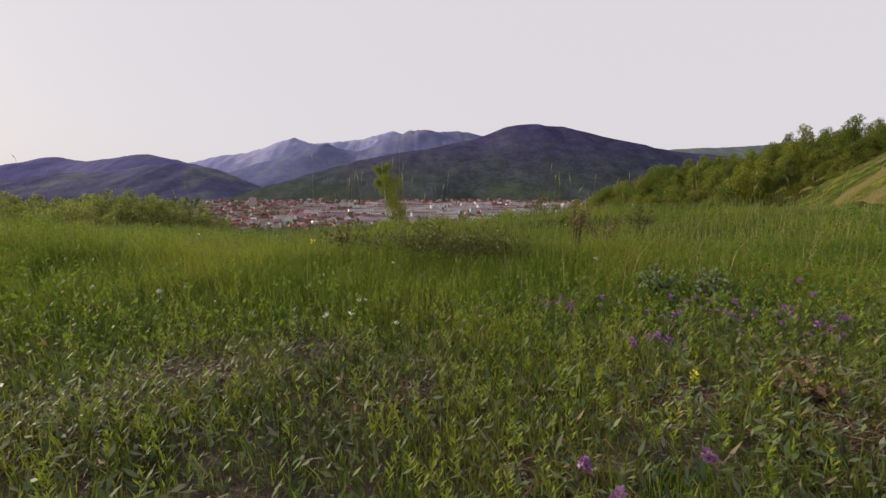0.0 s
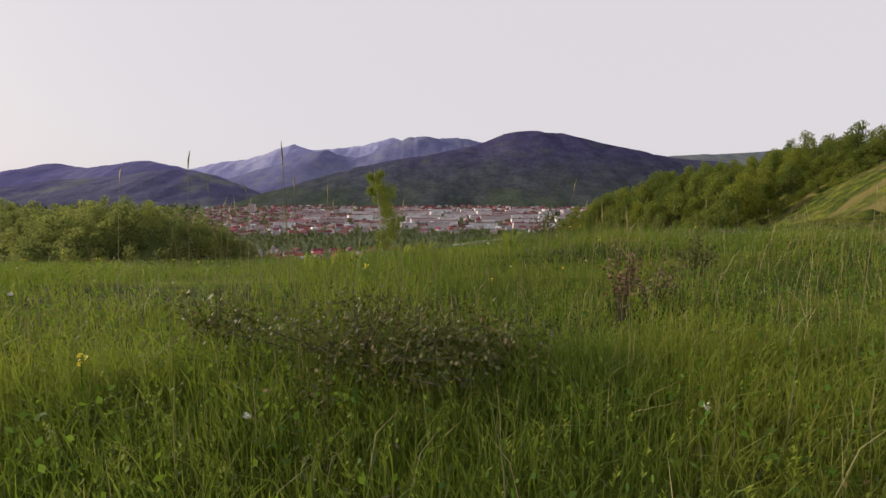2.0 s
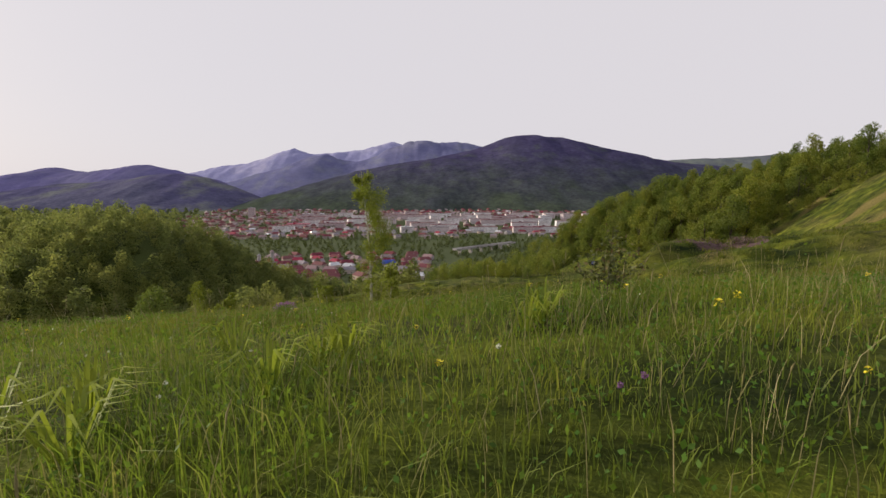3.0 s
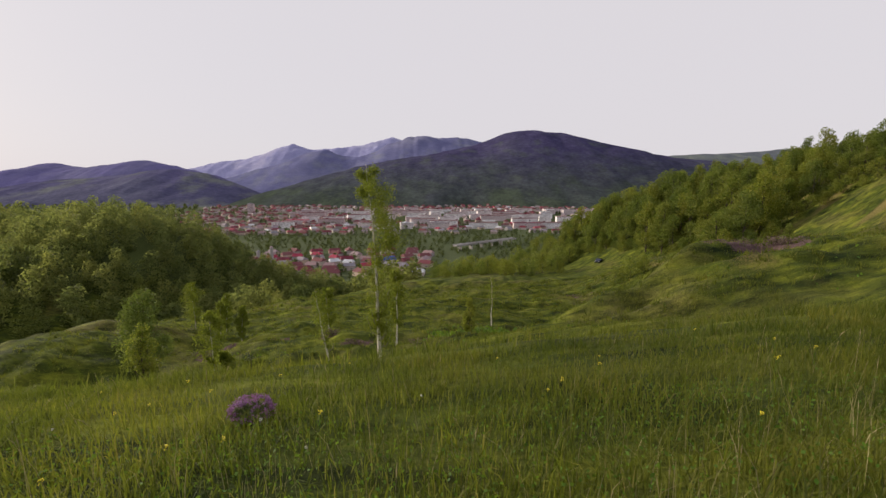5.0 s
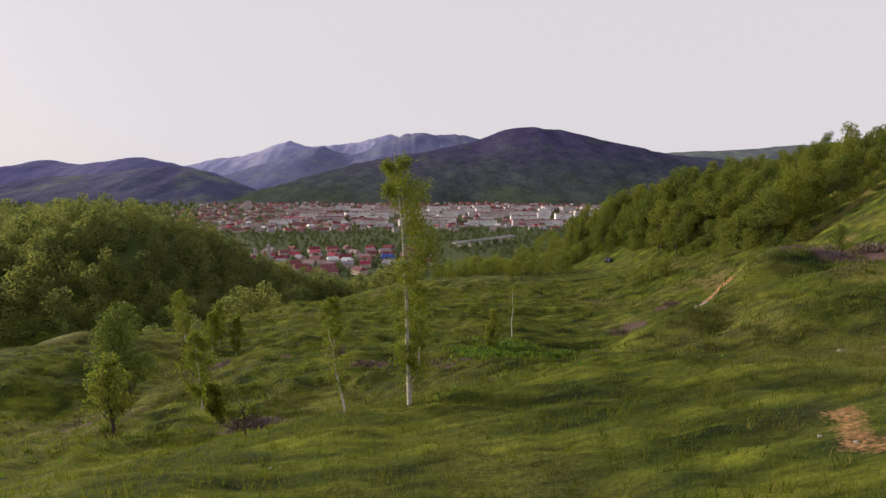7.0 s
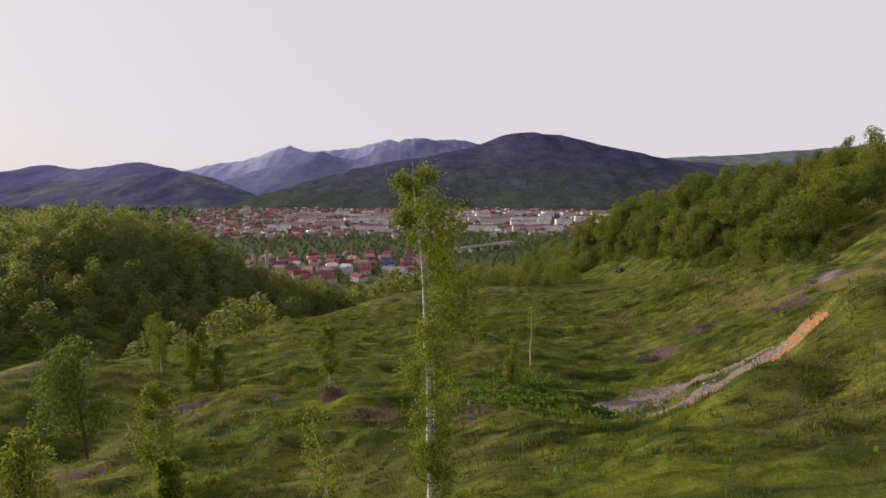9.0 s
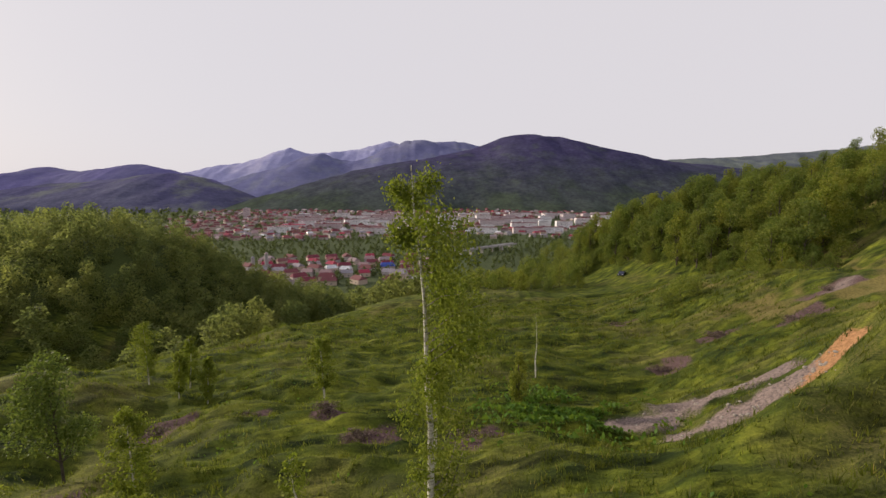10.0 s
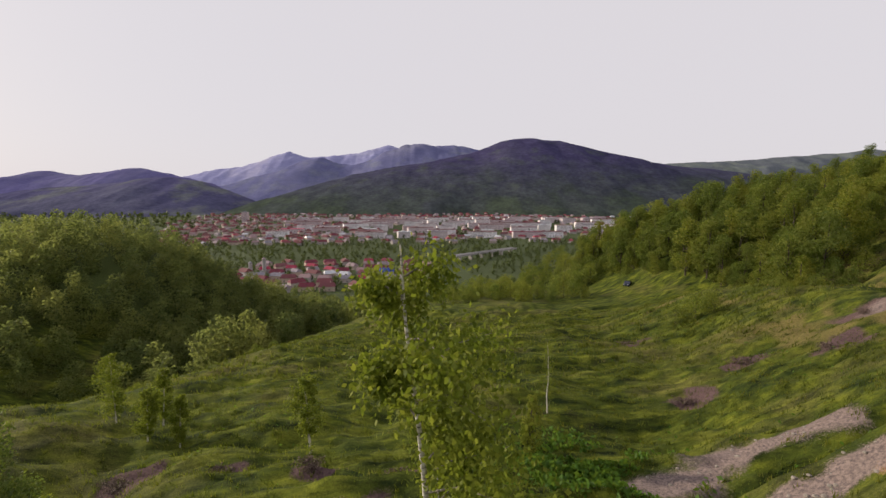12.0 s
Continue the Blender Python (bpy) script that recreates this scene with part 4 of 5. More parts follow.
def joined_houses(places):
    """The farthest small houses, walls and hipped roofs in one mesh."""
    v, f, m = [], [], []
    for x, y in places:
        w, d, h, a, z = town.uniform(4.5, 8), town.uniform(4, 6), town.uniform(3.5, 6.5), town.normal(0, 0.5), float(land(x, y))
        n = len(v)
        ring = [(-w, -d), (w, -d), (w, d), (-w, d)]
        pts = [(px, py, pz) for pz in (-2, h) for px, py in ring] + [(px * 1.08, py * 1.1, h) for px, py in ring] + [(-w * 0.6, 0, h + d * 0.7), (w * 0.6, 0, h + d * 0.7)]
        v += [(x + px * math.cos(a) - py * math.sin(a), y + px * math.sin(a) + py * math.cos(a), z + pz) for px, py, pz in pts]
        f += [tuple(n + k for k in q) for q in ((0, 1, 5, 4), (1, 2, 6, 5), (2, 3, 7, 6), (3, 0, 4, 7), (8, 9, 13, 12), (9, 10, 13), (10, 11, 12, 13), (11, 8, 12))]
        m += [0] * 4 + [int(town.choice([1, 1, 2]))] * 4
    me = bpy.data.meshes.new("far_houses")
    me.from_pydata(v, [], f)
    for mat in (M_HOUSE, M_TILE, M_SLATE):
        me.materials.append(mat)
    me.polygons.foreach_set("material_index", m)
    tagged(new("far_houses", me), "crowded small red-roofed houses of the far town", "houses", kind="stuff")


joined_houses(far_homes[150:])
house((-38, 505, FLOOR), 16, 11, 5, M_BLUE, "large house with a bright blue roof", "village houses", 0.2)
house(placed(-23, 448), 17, 11, 7.5, M_SLATE, "white two-storey house with a grey roof below the wood", "village houses", -0.25)
for x, y, h in ((-192, 520, 13), (-178, 524, 17)):
    t = thing("silo", "tall pale concrete silo beside the village", "silo", (x, y, FLOOR), "silos")
    bm = bmesh.new()
    bmesh.ops.create_cone(bm, cap_ends=True, segments=20, radius1=2.2, radius2=2.0, depth=h, matrix=Matrix.Translation((0, 0, h / 2)))
    part("shaft", bm, M_CONCRETE, t)
    bm = bmesh.new()
    bmesh.ops.create_cone(bm, cap_ends=True, segments=20, radius1=2.4, radius2=0.4, depth=2, matrix=Matrix.Translation((0, 0, h + 1)))
    part("cap", bm, M_SLATE, t)
t = thing("viaduct", "long pale concrete road viaduct across the valley", "bridge", (96, 636, FLOOR), turn=0.67)
bm = bmesh.new()
block(bm, -64, -4, 6.4, 64, 4, 8.0)
part("deck", bm, M_CONCRETE, t)
for s in (-4.2, 4.0):
    bm = bmesh.new()
    block(bm, -64, s, 8.0, 64, s + 0.2, 9.0)
    part("parapet", bm, M_CONCRETE, t)
for k in range(6):
    bm = bmesh.new()
    block(bm, -55 + k * 21.5, -3, -1, -53 + k * 21.5, 3, 6.4)
    part("pier", bm, M_CONCRETE, t)
# scattered farmhouses on the slopes above the town
for x, y in scatter(town, (-500, 1240, 620, 1330), 30, lambda x, y: True, 60):
    copy_thing(homes[int(town.integers(4))], Matrix.Translation(placed(x, y)) @ Matrix.Rotation(town.normal(0, 0.5), 4, "Z"))


# ---- the parked car ----
def parked_car(x, y, turn):
    m_body, m_tyre, m_rim = material("blue_black_paint", 0.25, 0.5), material("tyre_rubber", 0.9, 0.2), material("wheel_alloy", 0.35, 0.5)
    m_body[3].inputs["Base Color"].default_value = (0.025, 0.03, 0.055, 1)
    m_tyre[3].inputs["Base Color"].default_value = (0.02, 0.02, 0.02, 1)
    m_rim[3].inputs["Base Color"].default_value, m_rim[3].inputs["Metallic"].default_value = (0.5, 0.5, 0.5, 1), 1.0
    m_lamp = surface("lamp_glass", (0.5, 0.5, 0.5), (0.7, 0.7, 0.7), 4, 1, 0.2, 0.0)
    t = thing("parked_car", "dark blue car parked at the far edge of the meadow", "car", placed(x, y), turn=turn)
    bm = bmesh.new()
    prof = [(-2.1, 0.35), (-2.15, 0.75), (-1.95, 0.95), (-1.2, 1.02), (-0.55, 1.48), (0.9, 1.5), (1.6, 1.05), (2.05, 0.98), (2.12, 0.5), (2.05, 0.32)]
    ring = [[bm.verts.new((px, s * (0.86 if pz < 1.1 else 0.68), pz)) for px, pz in prof] for s in (-1, 1)]
    for k in range(len(prof)):
        j = (k + 1) % len(prof)
        bm.faces.new((ring[0][k], ring[0][j], ring[1][j], ring[1][k]))
    bm.faces.new(ring[0][::-1])
    bm.faces.new(ring[1])
    bmesh.ops.recalc_face_normals(bm, faces=bm.faces)
    bmesh.ops.bevel(bm, geom=bm.edges[:], offset=0.05, segments=2, affect="EDGES")
    part("body", bm, m_body[0], t)
    for s in (-1, 1):
        bm = bmesh.new()
        block(bm, -0.75, s * 0.79 - 0.02, 1.05, 1.1, s * 0.79 + 0.02, 1.36)
        part("side_window", bm, M_PANE, t)
        for wx in (-1.3, 1.3):
            bm = bmesh.new()
            bmesh.ops.create_cone(bm, cap_ends=True, segments=20, radius1=0.33, radius2=0.33, depth=0.22, matrix=pose(wx, s * 0.78, 0.33, 90))
            wheel = part("wheel", bm, m_tyre[0], t, "black tyre on an alloy rim")
            bm = bmesh.new()
            bmesh.ops.create_cone(bm, cap_ends=True, segments=16, radius1=0.2, radius2=0.2, depth=0.25, matrix=pose(wx, s * 0.78, 0.33, 90))
            part("rim", bm, m_rim[0], wheel, "silver wheel rim")
        bm = bmesh.new()
        block(bm, -2.16, s * 0.62 - 0.15, 0.68, -2.06, s * 0.62 + 0.15, 0.84)
        part("headlight", bm, m_lamp, t, "pale headlight")


parked_car(61.0, 151.3, 0.9)


# ---- grass and herbs ----
def blades(rng, x, y, h, w, lean=0.35):
    """Bent blades of three triangles, rooted in the ground."""
    n = len(x)
    z = land(x, y)
    a, b = rng.uniform(0, 2 * np.pi, n), rng.uniform(0, 2 * np.pi, n)
    l = np.abs(rng.normal(0, lean, n)) * h
    side = np.stack([np.cos(a), np.sin(a), 0 * a], 1) * (w / 2)[:, None]
    away = np.stack([np.cos(b), np.sin(b), 0 * b], 1) * l[:, None]
    root = np.stack([x, y, z - 0.01], 1)
    mid = root + away * 0.35 + np.stack([0 * h, 0 * h, h * 0.6], 1)
    tip = root + away + np.stack([0 * h, 0 * h, h * (1 - 0.15 * rng.uniform(0, 1, n))], 1)
    v = np.stack([root - side, root + side, mid - side * 0.8, mid + side * 0.8, tip], 1).reshape(-1, 3)
    k = (np.arange(n) * 5)[:, None, None]
    f = (np.array([[0, 1, 3], [0, 3, 2], [2, 3, 4]])[None] + k).reshape(-1, 3)
    return v, f


def spikes(rng, x, y, h, w):
    """Plain tapering tufts for the farther slope."""
    n = len(x)
    z = land(x, y)
    a = rng.uniform(0, 2 * np.pi, n)
    side = np.stack([np.cos(a), np.sin(a), 0 * a], 1) * (w / 2)[:, None]
    root = np.stack([x, y, z - 0.02], 1)
    tip = root + np.stack([rng.normal(0, 0.3, n) * h, rng.normal(0, 0.3, n) * h, h], 1)
    return np.stack([root - side, root + side, tip], 1).reshape(-1, 3), np.arange(3 * n).reshape(-1, 3)


def bare(x, y):
    """Where soil or stones show."""
    m = np.maximum.reduce([trail(x, y, ORANGE_BANK, 0.8), trail(x, y, FAR_BANK, 2.2), trail(x, y, NEAR_BANK, 1.2), trail(x, y, [(6.7, 20.4), (8.6, 23.6)], 0.7),
                           trail(x, y, [(5.1, 18.3), (5.6, 19.0)], 0.6)])
    for a, c, r in SCARS:
        m = np.maximum(m, bump(x, y, a, c, 0.8 * r, 0.8 * r) * (0.62 + 0.5 * vnoise(x / 0.05, y / 0.05, 63) + 0.5 * vnoise(x / 0.14, y / 0.14, 65)))
    return m > 0.45


def strewn(rng, n, x0, y0, x1, y1, patch=0.0, size=1.0, seed=40):
    """Random places, thinner in patches, inside the widening view of the hillside."""
    x, y = rng.uniform(x0, x1, n), rng.uniform(y0, y1, n)
    keep = vnoise(x / size, y / size, seed) > rng.uniform(-1.6, 1.0, n) * patch - (1 - patch)
    keep &= ~bare(x, y) & (np.abs(x - 0.05 * y) < 0.9 + 1.2 * y)
    return x[keep], y[keep]


g = np.random.default_rng(77)
x, y = strewn(g, 250000, -4.2, 0.25, 4.6, 3.4, 0.95, 0.28)
tall = step(1.5, 3.3, y + 0.3 * vnoise(x / 0.7, y / 0.7, 4))
h = (0.06 + 0.12 * tall) * g.uniform(0.5, 1.5, len(x))
near_v = [blades(g, x, y, h, g.uniform(0.002, 0.0046, len(x)), 0.55)]
x, y = strewn(g, 260000, -11.5, 3.0, 12.5, 14.0, 0.8, 0.7, 41)
h = (0.135 + 0.08 * vnoise(x / 1.6, y / 1.6, 6)) * g.uniform(0.6, 1.5, len(x))
near_y = y < 8.5
near_v.append(blades(g, x[near_y], y[near_y], h[near_y], g.uniform(0.003, 0.0065, int(near_y.sum())), 0.65))
brow = blades(g, x[~near_y], y[~near_y], h[~near_y], g.uniform(0.005, 0.010, int((~near_y).sum())), 0.6)
tagged(new("brow_grass", mesh_np("brow_grass", *brow, M_PASTURE)), "coarse green grass on the brow of the hill", "grass", kind="stuff")
tagged(new("meadow_grass", mesh_np("meadow_grass", *joined(near_v), M_GRASS)), "long green meadow grass with yellowing tips", "grass", kind="stuff")

slope = []
for n, box, hi, wi in ((60000, (-19, 13.5, 22, 34), 0.22, 0.016), (50000, (-44, 33, 44, 78), 0.26, 0.055), (34000, (-60, 76, 62, 128), 0.42, 0.13)):
    x, y = strewn(g, n, *box, 0.8, 2.6, 42)
    slope.append(spikes(g, x, y, hi * (1 + 0.45 * vnoise(x / 2.4, y / 1.3, 43)) * g.uniform(0.5, 1.4, len(x)), wi * g.uniform(0.6, 1.4, len(x))))
# tussocks, in drifts along the slope
for n, box, rad, hi, wi in ((3600, (-19, 13.5, 22, 34), 0.16, 0.34, 0.02), (5200, (-44, 33, 44, 80), 0.34, 0.46, 0.06), (2200, (-60, 78, 62, 128), 0.7, 0.7, 0.15)):
    x, y = strewn(g, n, *box, 0.95, 3.1, 50)
    x, y = np.repeat(x, 12), np.repeat(y, 12)
    far = np.abs(g.normal(0, 1, len(x)))
    a = g.uniform(0, 6.28, len(x))
    slope.append(spikes(g, x + np.cos(a) * far * rad, y + np.sin(a) * far * rad * 0.7, hi * np.exp(-0.5 * far) * g.uniform(0.7, 1.3, len(x)), wi * g.uniform(0.6, 1.4, len(x))))
tagged(new("slope_grass", mesh_np("slope_grass", *joined(slope), M_PASTURE)), "tufted pasture grass covering the hillside", "grass", kind="stuff")

# low broad leaves of the thin turf
x, y = strewn(g, 66000, -3.6, 0.3, 4.0, 3.0, 0.5, 0.3, 44)
keep = g.uniform(0, 1, len(x)) > 0.08 + 0.7 * step(1.3, 2.6, y)
x, y = x[keep], y[keep]
c = np.stack([x, y, land(x, y) + g.uniform(0.004, 0.075, len(x))], 1)
a = g.uniform(0, 2 * np.pi, len(x))
s = g.uniform(0.005, 0.018, len(x))[:, None]
along = np.stack([np.cos(a), np.sin(a), g.uniform(0.0, 1.5, len(x))], 1) * s
across = np.stack([-np.sin(a), np.cos(a), g.normal(0, 0.3, len(x))], 1) * s * 0.33
tagged(new("low_herbs", mesh_np("low_herbs", *quads(c, along, across), M_HERB)), "low grey-green herb leaves on thin turf", "herbs", kind="stuff")
x, y = strewn(g, 90000, -7, 1.3, 8, 11, 1.0, 0.4, 45)
pts = np.stack([x, y, land(x, y) + g.uniform(0.03, 0.2, len(x))], 1)
tagged(new("meadow_herbs", mesh_np("meadow_herbs", *leaves_at(g, pts, 0.0115, 0.2), M_LUSH)), "broad fresh green herb leaves among the grass", "herbs", kind="stuff")

# dead stems and curled leaves lying on the bare patches, and grey leaves creeping over them
lx, ly = [], []
for a, c, r in SCARS:
    n = int(52000 * r * r)
    lx.append(a + g.normal(0, 0.8 * r, n))
    ly.append(c + g.normal(0, 0.8 * r, n))
x, y = np.concatenate(lx), np.concatenate(ly)
c = np.stack([x, y, land(x, y) + g.uniform(0.003, 0.022, len(x))], 1)
a = g.uniform(0, 2 * np.pi, len(x))
s = g.uniform(0.008, 0.03, len(x))[:, None]
along = np.stack([np.cos(a), np.sin(a), g.normal(0, 0.3, len(x))], 1) * s
across = np.stack([-np.sin(a), np.cos(a), g.normal(0, 0.3, len(x))], 1) * g.uniform(0.001, 0.003, len(x))[:, None]
tagged(new("plant_litter", mesh_np("plant_litter", *quads(c, along, across), M_DRY)), "brown dead stems lying on bare soil patches", "plant litter", kind="stuff")
pick = g.uniform(0, 1, len(x)) < 0.22
c, a, s = c[pick] + g.normal(0, 0.03, (int(pick.sum()), 3)) * (1, 1, 0) + (0, 0, 0.012), a[pick], g.uniform(0.006, 0.015, (int(pick.sum()), 1))
along = np.stack([np.sin(a), np.cos(a), g.uniform(0.0, 0.9, len(a))], 1) * s
across = np.stack([-np.cos(a), np.sin(a), g.normal(0, 0.3, len(a))], 1) * s * 0.36
tagged(new("creeping_herbs", mesh_np("creeping_herbs", *quads(c, along, across), M_WOOL)), "grey-green creeping leaves over thin bare soil", "herbs", kind="stuff")

# pale dry stalks standing through the meadow
x, y = strewn(g, 13000, -8, 2.0, 9, 10.5, 1.0, 0.9, 47)
tagged(new("dry_stalks", mesh_np("dry_stalks", *blades(g, x, y, g.uniform(0.16, 0.36, len(x)), g.uniform(0.002, 0.0045, len(x)), 0.4), M_STALK)), "thin pale dry stalks among the meadow grass", "grass", kind="stuff")

# upright leafy shoots
x, y = strewn(g, 6500, -4, 0.45, 4.6, 4.6, 1.0, 0.35, 51)
high = g.uniform(0.05, 0.19, len(x))
lean = g.normal(0, 0.18, (len(x), 2))
rise = g.uniform(0.1, 1.05, (len(x), 24))
a = g.uniform(0, 6.28, (len(x), 24))
root = np.stack([x, y, land(x, y)], 1)[:, None]
out = np.stack([np.cos(a), np.sin(a), 0.9 + 0 * a], 2)
reach = (0.012 * (1.15 - 0.6 * rise))[..., None]
mid = root + np.stack([lean[:, :1] * rise * high[:, None], lean[:, 1:] * rise * high[:, None], rise * high[:, None]], 2) + out * reach * 0.7
side = np.stack([-np.sin(a), np.cos(a), 0 * a], 2) * 0.0022
tagged(new("leafy_shoots", mesh_np("leafy_shoots", *quads(mid.reshape(-1, 3), (out * reach * 0.8).reshape(-1, 3), side.reshape(-1, 3)), M_TUFT)),
       "upright yellow-green leafy shoots in the turf", "herbs", kind="stuff")

# tall seeding stalks
x, y = strewn(g, 520, -6, 2.6, 8, 12.5, 0.9, 1.2, 46)
stalks = []
x, y = np.concatenate([x, g.uniform(-0.9, 1.3, 60)]), np.concatenate([y, g.uniform(2.9, 4.6, 60)])
tall_from = len(x) - 60
for k, (px, py) in enumerate(zip(x, y)):
    hh = g.uniform(0.35, 0.72) if k < tall_from else g.uniform(0.5, 0.85)
    if abs(px - np.interp(py, [0, 2.3, 4.4, 5.1, 7.7, 12], [0, 0.45, 0.75, 0.78, 0.15, -1.2])) < 0.45:
        hh = g.uniform(0.22, 0.34)
    if py > 4.7:
        hh = min(hh, g.uniform(0.25, 0.42))
    z0 = float(land(px, py))
    d = g.normal(0, 0.06, 2)
    p = np.array([[px, py, z0 - 0.01], [px + d[0] * 0.4, py + d[1] * 0.4, z0 + hh * 0.55], [px + d[0], py + d[1], z0 + hh]])
    stalks.append(tube(p, [0.0016, 0.0014, 0.001], 3))
    hd = g.uniform(0.04, 0.1)
    stalks.append(tube([p[2], p[2] + [d[0] * 0.1, d[1] * 0.1, hd * 0.5], p[2] + [d[0] * 0.3, d[1] * 0.3, hd]], [0.001, 0.0032, 0.0006], 4))
tagged(new("seed_stalks", mesh_np("seed_stalks", *joined(stalks), M_STALK)), "tall pale grass stalks with seed heads", "grass", kind="stuff")

# lush ferns in the wet hollow
x, y = g.normal(8, 3.0, 3600), g.normal(51.5, 3.0, 3600)
keep = ~bare(x, y) & (vnoise(x / 1.8, y / 1.8, 47) > -0.35)
x, y = x[keep], y[keep]
pts = np.stack([x, y, land(x, y) + g.uniform(0.1, 0.75, len(x)) * (0.6 + 0.4 * vnoise(x / 1.5, y / 1.5, 48))], 1)
tagged(new("fern_patch", mesh_np("fern_patch", *leaves_at(g, pts, 0.20, -0.1), M_LUSH)), "bright green lush ferns filling the wet hollow", "ferns", kind="stuff")
x, y = g.uniform(-26, 40, 2600), g.uniform(30, 100, 2600)
keep = ~bare(x, y) & (vnoise(x / 4, y / 2.5, 49) > 0.25)
x, y = x[keep], y[keep]
pts = np.stack([x, y, land(x, y) + g.uniform(0.08, 0.4, len(x))], 1)
tagged(new("slope_herbs", mesh_np("slope_herbs", *leaves_at(g, pts, 0.13, 0.0), M_LUSH)), "leafy green herbs in the hollows of the slope", "herbs", kind="stuff")


# ---- plants of the near meadow ----
def low_bush(name, label, where, wide, high, n, leaf, mat, seed, stems=14, category="bush"):
    r = np.random.default_rng(seed)
    t = thing(name, label, category, placed(*where))
    wood, tips = [], []
    for k in range(stems):
        a, q = r.uniform(0, 2 * np.pi), np.sqrt(r.uniform(0.02, 1))
        e = np.array([np.cos(a) * wide * q, np.sin(a) * wide * q * 0.7, high * (1.05 - 0.55 * q) * r.uniform(0.7, 1.2)])
        m = e * [0.45, 0.45, 0.62]
        wood.append(tube([[0.1 * e[0], 0.1 * e[1], -0.03], m, e], [0.0038, 0.003, 0.0014], 4))
        tips += [(m, e)]
    part("stemwork", mesh_np("stemwork", *joined(wood), M_BARK), M_BARK, t)["kind"] = "stuff"
    each, pts = n // stems, []
    for m, e in tips:
        u = r.uniform(-0.3, 1.1, each)[:, None]
        pts.append(m + (e - m) * u + r.normal(0, 0.05 * wide + 0.02, (each, 3)))
    pts = np.concatenate(pts)
    pts[:, 2] = np.maximum(pts[:, 2], 0.01)
    part("foliage", mesh_np("foliage", *leaves_at(r, pts, leaf, 0.0), mat), mat, t)
    return t


low_bush("rose_bush", "low dark wild rose bush tangled with grass", (0.06, 3.25), 0.7, 0.32, 4600, 0.0105, M_BUSH_LEAF, 1, 40)
low_bush("rose_bush", "small dark wild rose shoot beside the larger bush", (0.6, 3.15), 0.36, 0.24, 1300, 0.014, M_BUSH_LEAF, 2, 12)
low_bush("rose_bush", "thin wild rose shoots with sparse leaves", (-0.62, 3.5), 0.28, 0.34, 500, 0.016, M_BUSH_LEAF, 12, 9)
low_bush("dry_dock", "reddish-brown dry dock plant in tall grass", (1.42, 3.85), 0.12, 0.55, 300, 0.012, M_DRY, 3, 8, "weed")
low_bush("dry_dock", "dry brown weed with dark seed heads", (1.85, 4.3), 0.2, 0.36, 300, 0.012, M_DRY, 4, 10, "weed")
low_bush("dry_dock", "dark brown weed standing in long grass", (2.6, 5.0), 0.2, 0.45, 420, 0.014, M_BUSH_LEAF, 5, 8, "weed")
low_bush("dry_dock", "dark leafy weed standing above the grass", (2.2, 8.0), 0.3, 0.6, 600, 0.018, M_BUSH_LEAF, 6, 9, "weed")
low_bush("woolly_herb", "silvery grey woolly herb beside purple flowers", (1.22, 2.12), 0.12, 0.20, 300, 0.014, M_WOOL, 7, 12, "herb")
low_bush("woolly_herb", "silver-leaved herb with upright shoots", (1.46, 2.02), 0.11, 0.18, 240, 0.014, M_WOOL, 8, 10, "herb")
low_bush("dry_tussock", "dead pinkish-brown grass tussock on bare soil", (0.98, 1.0), 0.07, 0.06, 260, 0.012, M_DRY, 9, 12, "weed")
low_bush("dry_tussock", "dead reddish weed on bare soil", (1.12, 1.15), 0.04, 0.07, 110, 0.008, M_DRY, 10, 8, "weed")
for k, (bx, by, br) in enumerate(BRACKEN):
    low_bush("dead_bracken", "purplish-brown dead bracken on the pasture", (bx, by), br * 0.95, 0.22 + 0.1 * br, 900, 0.06, M_BRACKEN, 100 + k, 22, "bracken")


def grass_tuft(x, y, seed):
    r = np.random.default_rng(seed)
    t = thing("grass_tuft", "bright yellow-green tuft of broad grass", "grass", placed(x, y), "broad grass tufts")
    for _ in range(26):
        a, l = r.uniform(0, 6.28), r.uniform(0.16, 0.34)
        out, side = np.array([math.cos(a), math.sin(a), 0]), np.array([-math.sin(a), math.cos(a), 0]) * 0.0065
        p0 = out * r.uniform(0, 0.04)
        p1, p2 = p0 + out * l * 0.35 + [0, 0, l * 0.8], p0 + out * l * 0.85 + [0, 0, l * r.uniform(0.5, 0.95)]
        part("blade", mesh_np("blade", [p0 - side, p0 + side, p1 - side, p1 + side, p2], [[0, 1, 3], [0, 3, 2], [2, 3, 4]], M_TUFT), M_TUFT, t)


for k, (px, py) in enumerate(((1.4, 7.3), (1.55, 7.45), (0.35, 7.0), (0.2, 7.1), (-0.35, 7.3), (-0.6, 6.5), (-1.1, 6.6), (-0.45, 6.2), (-0.7, 6.1), (0.05, 6.7))):
    grass_tuft(px, py, 300 + k)

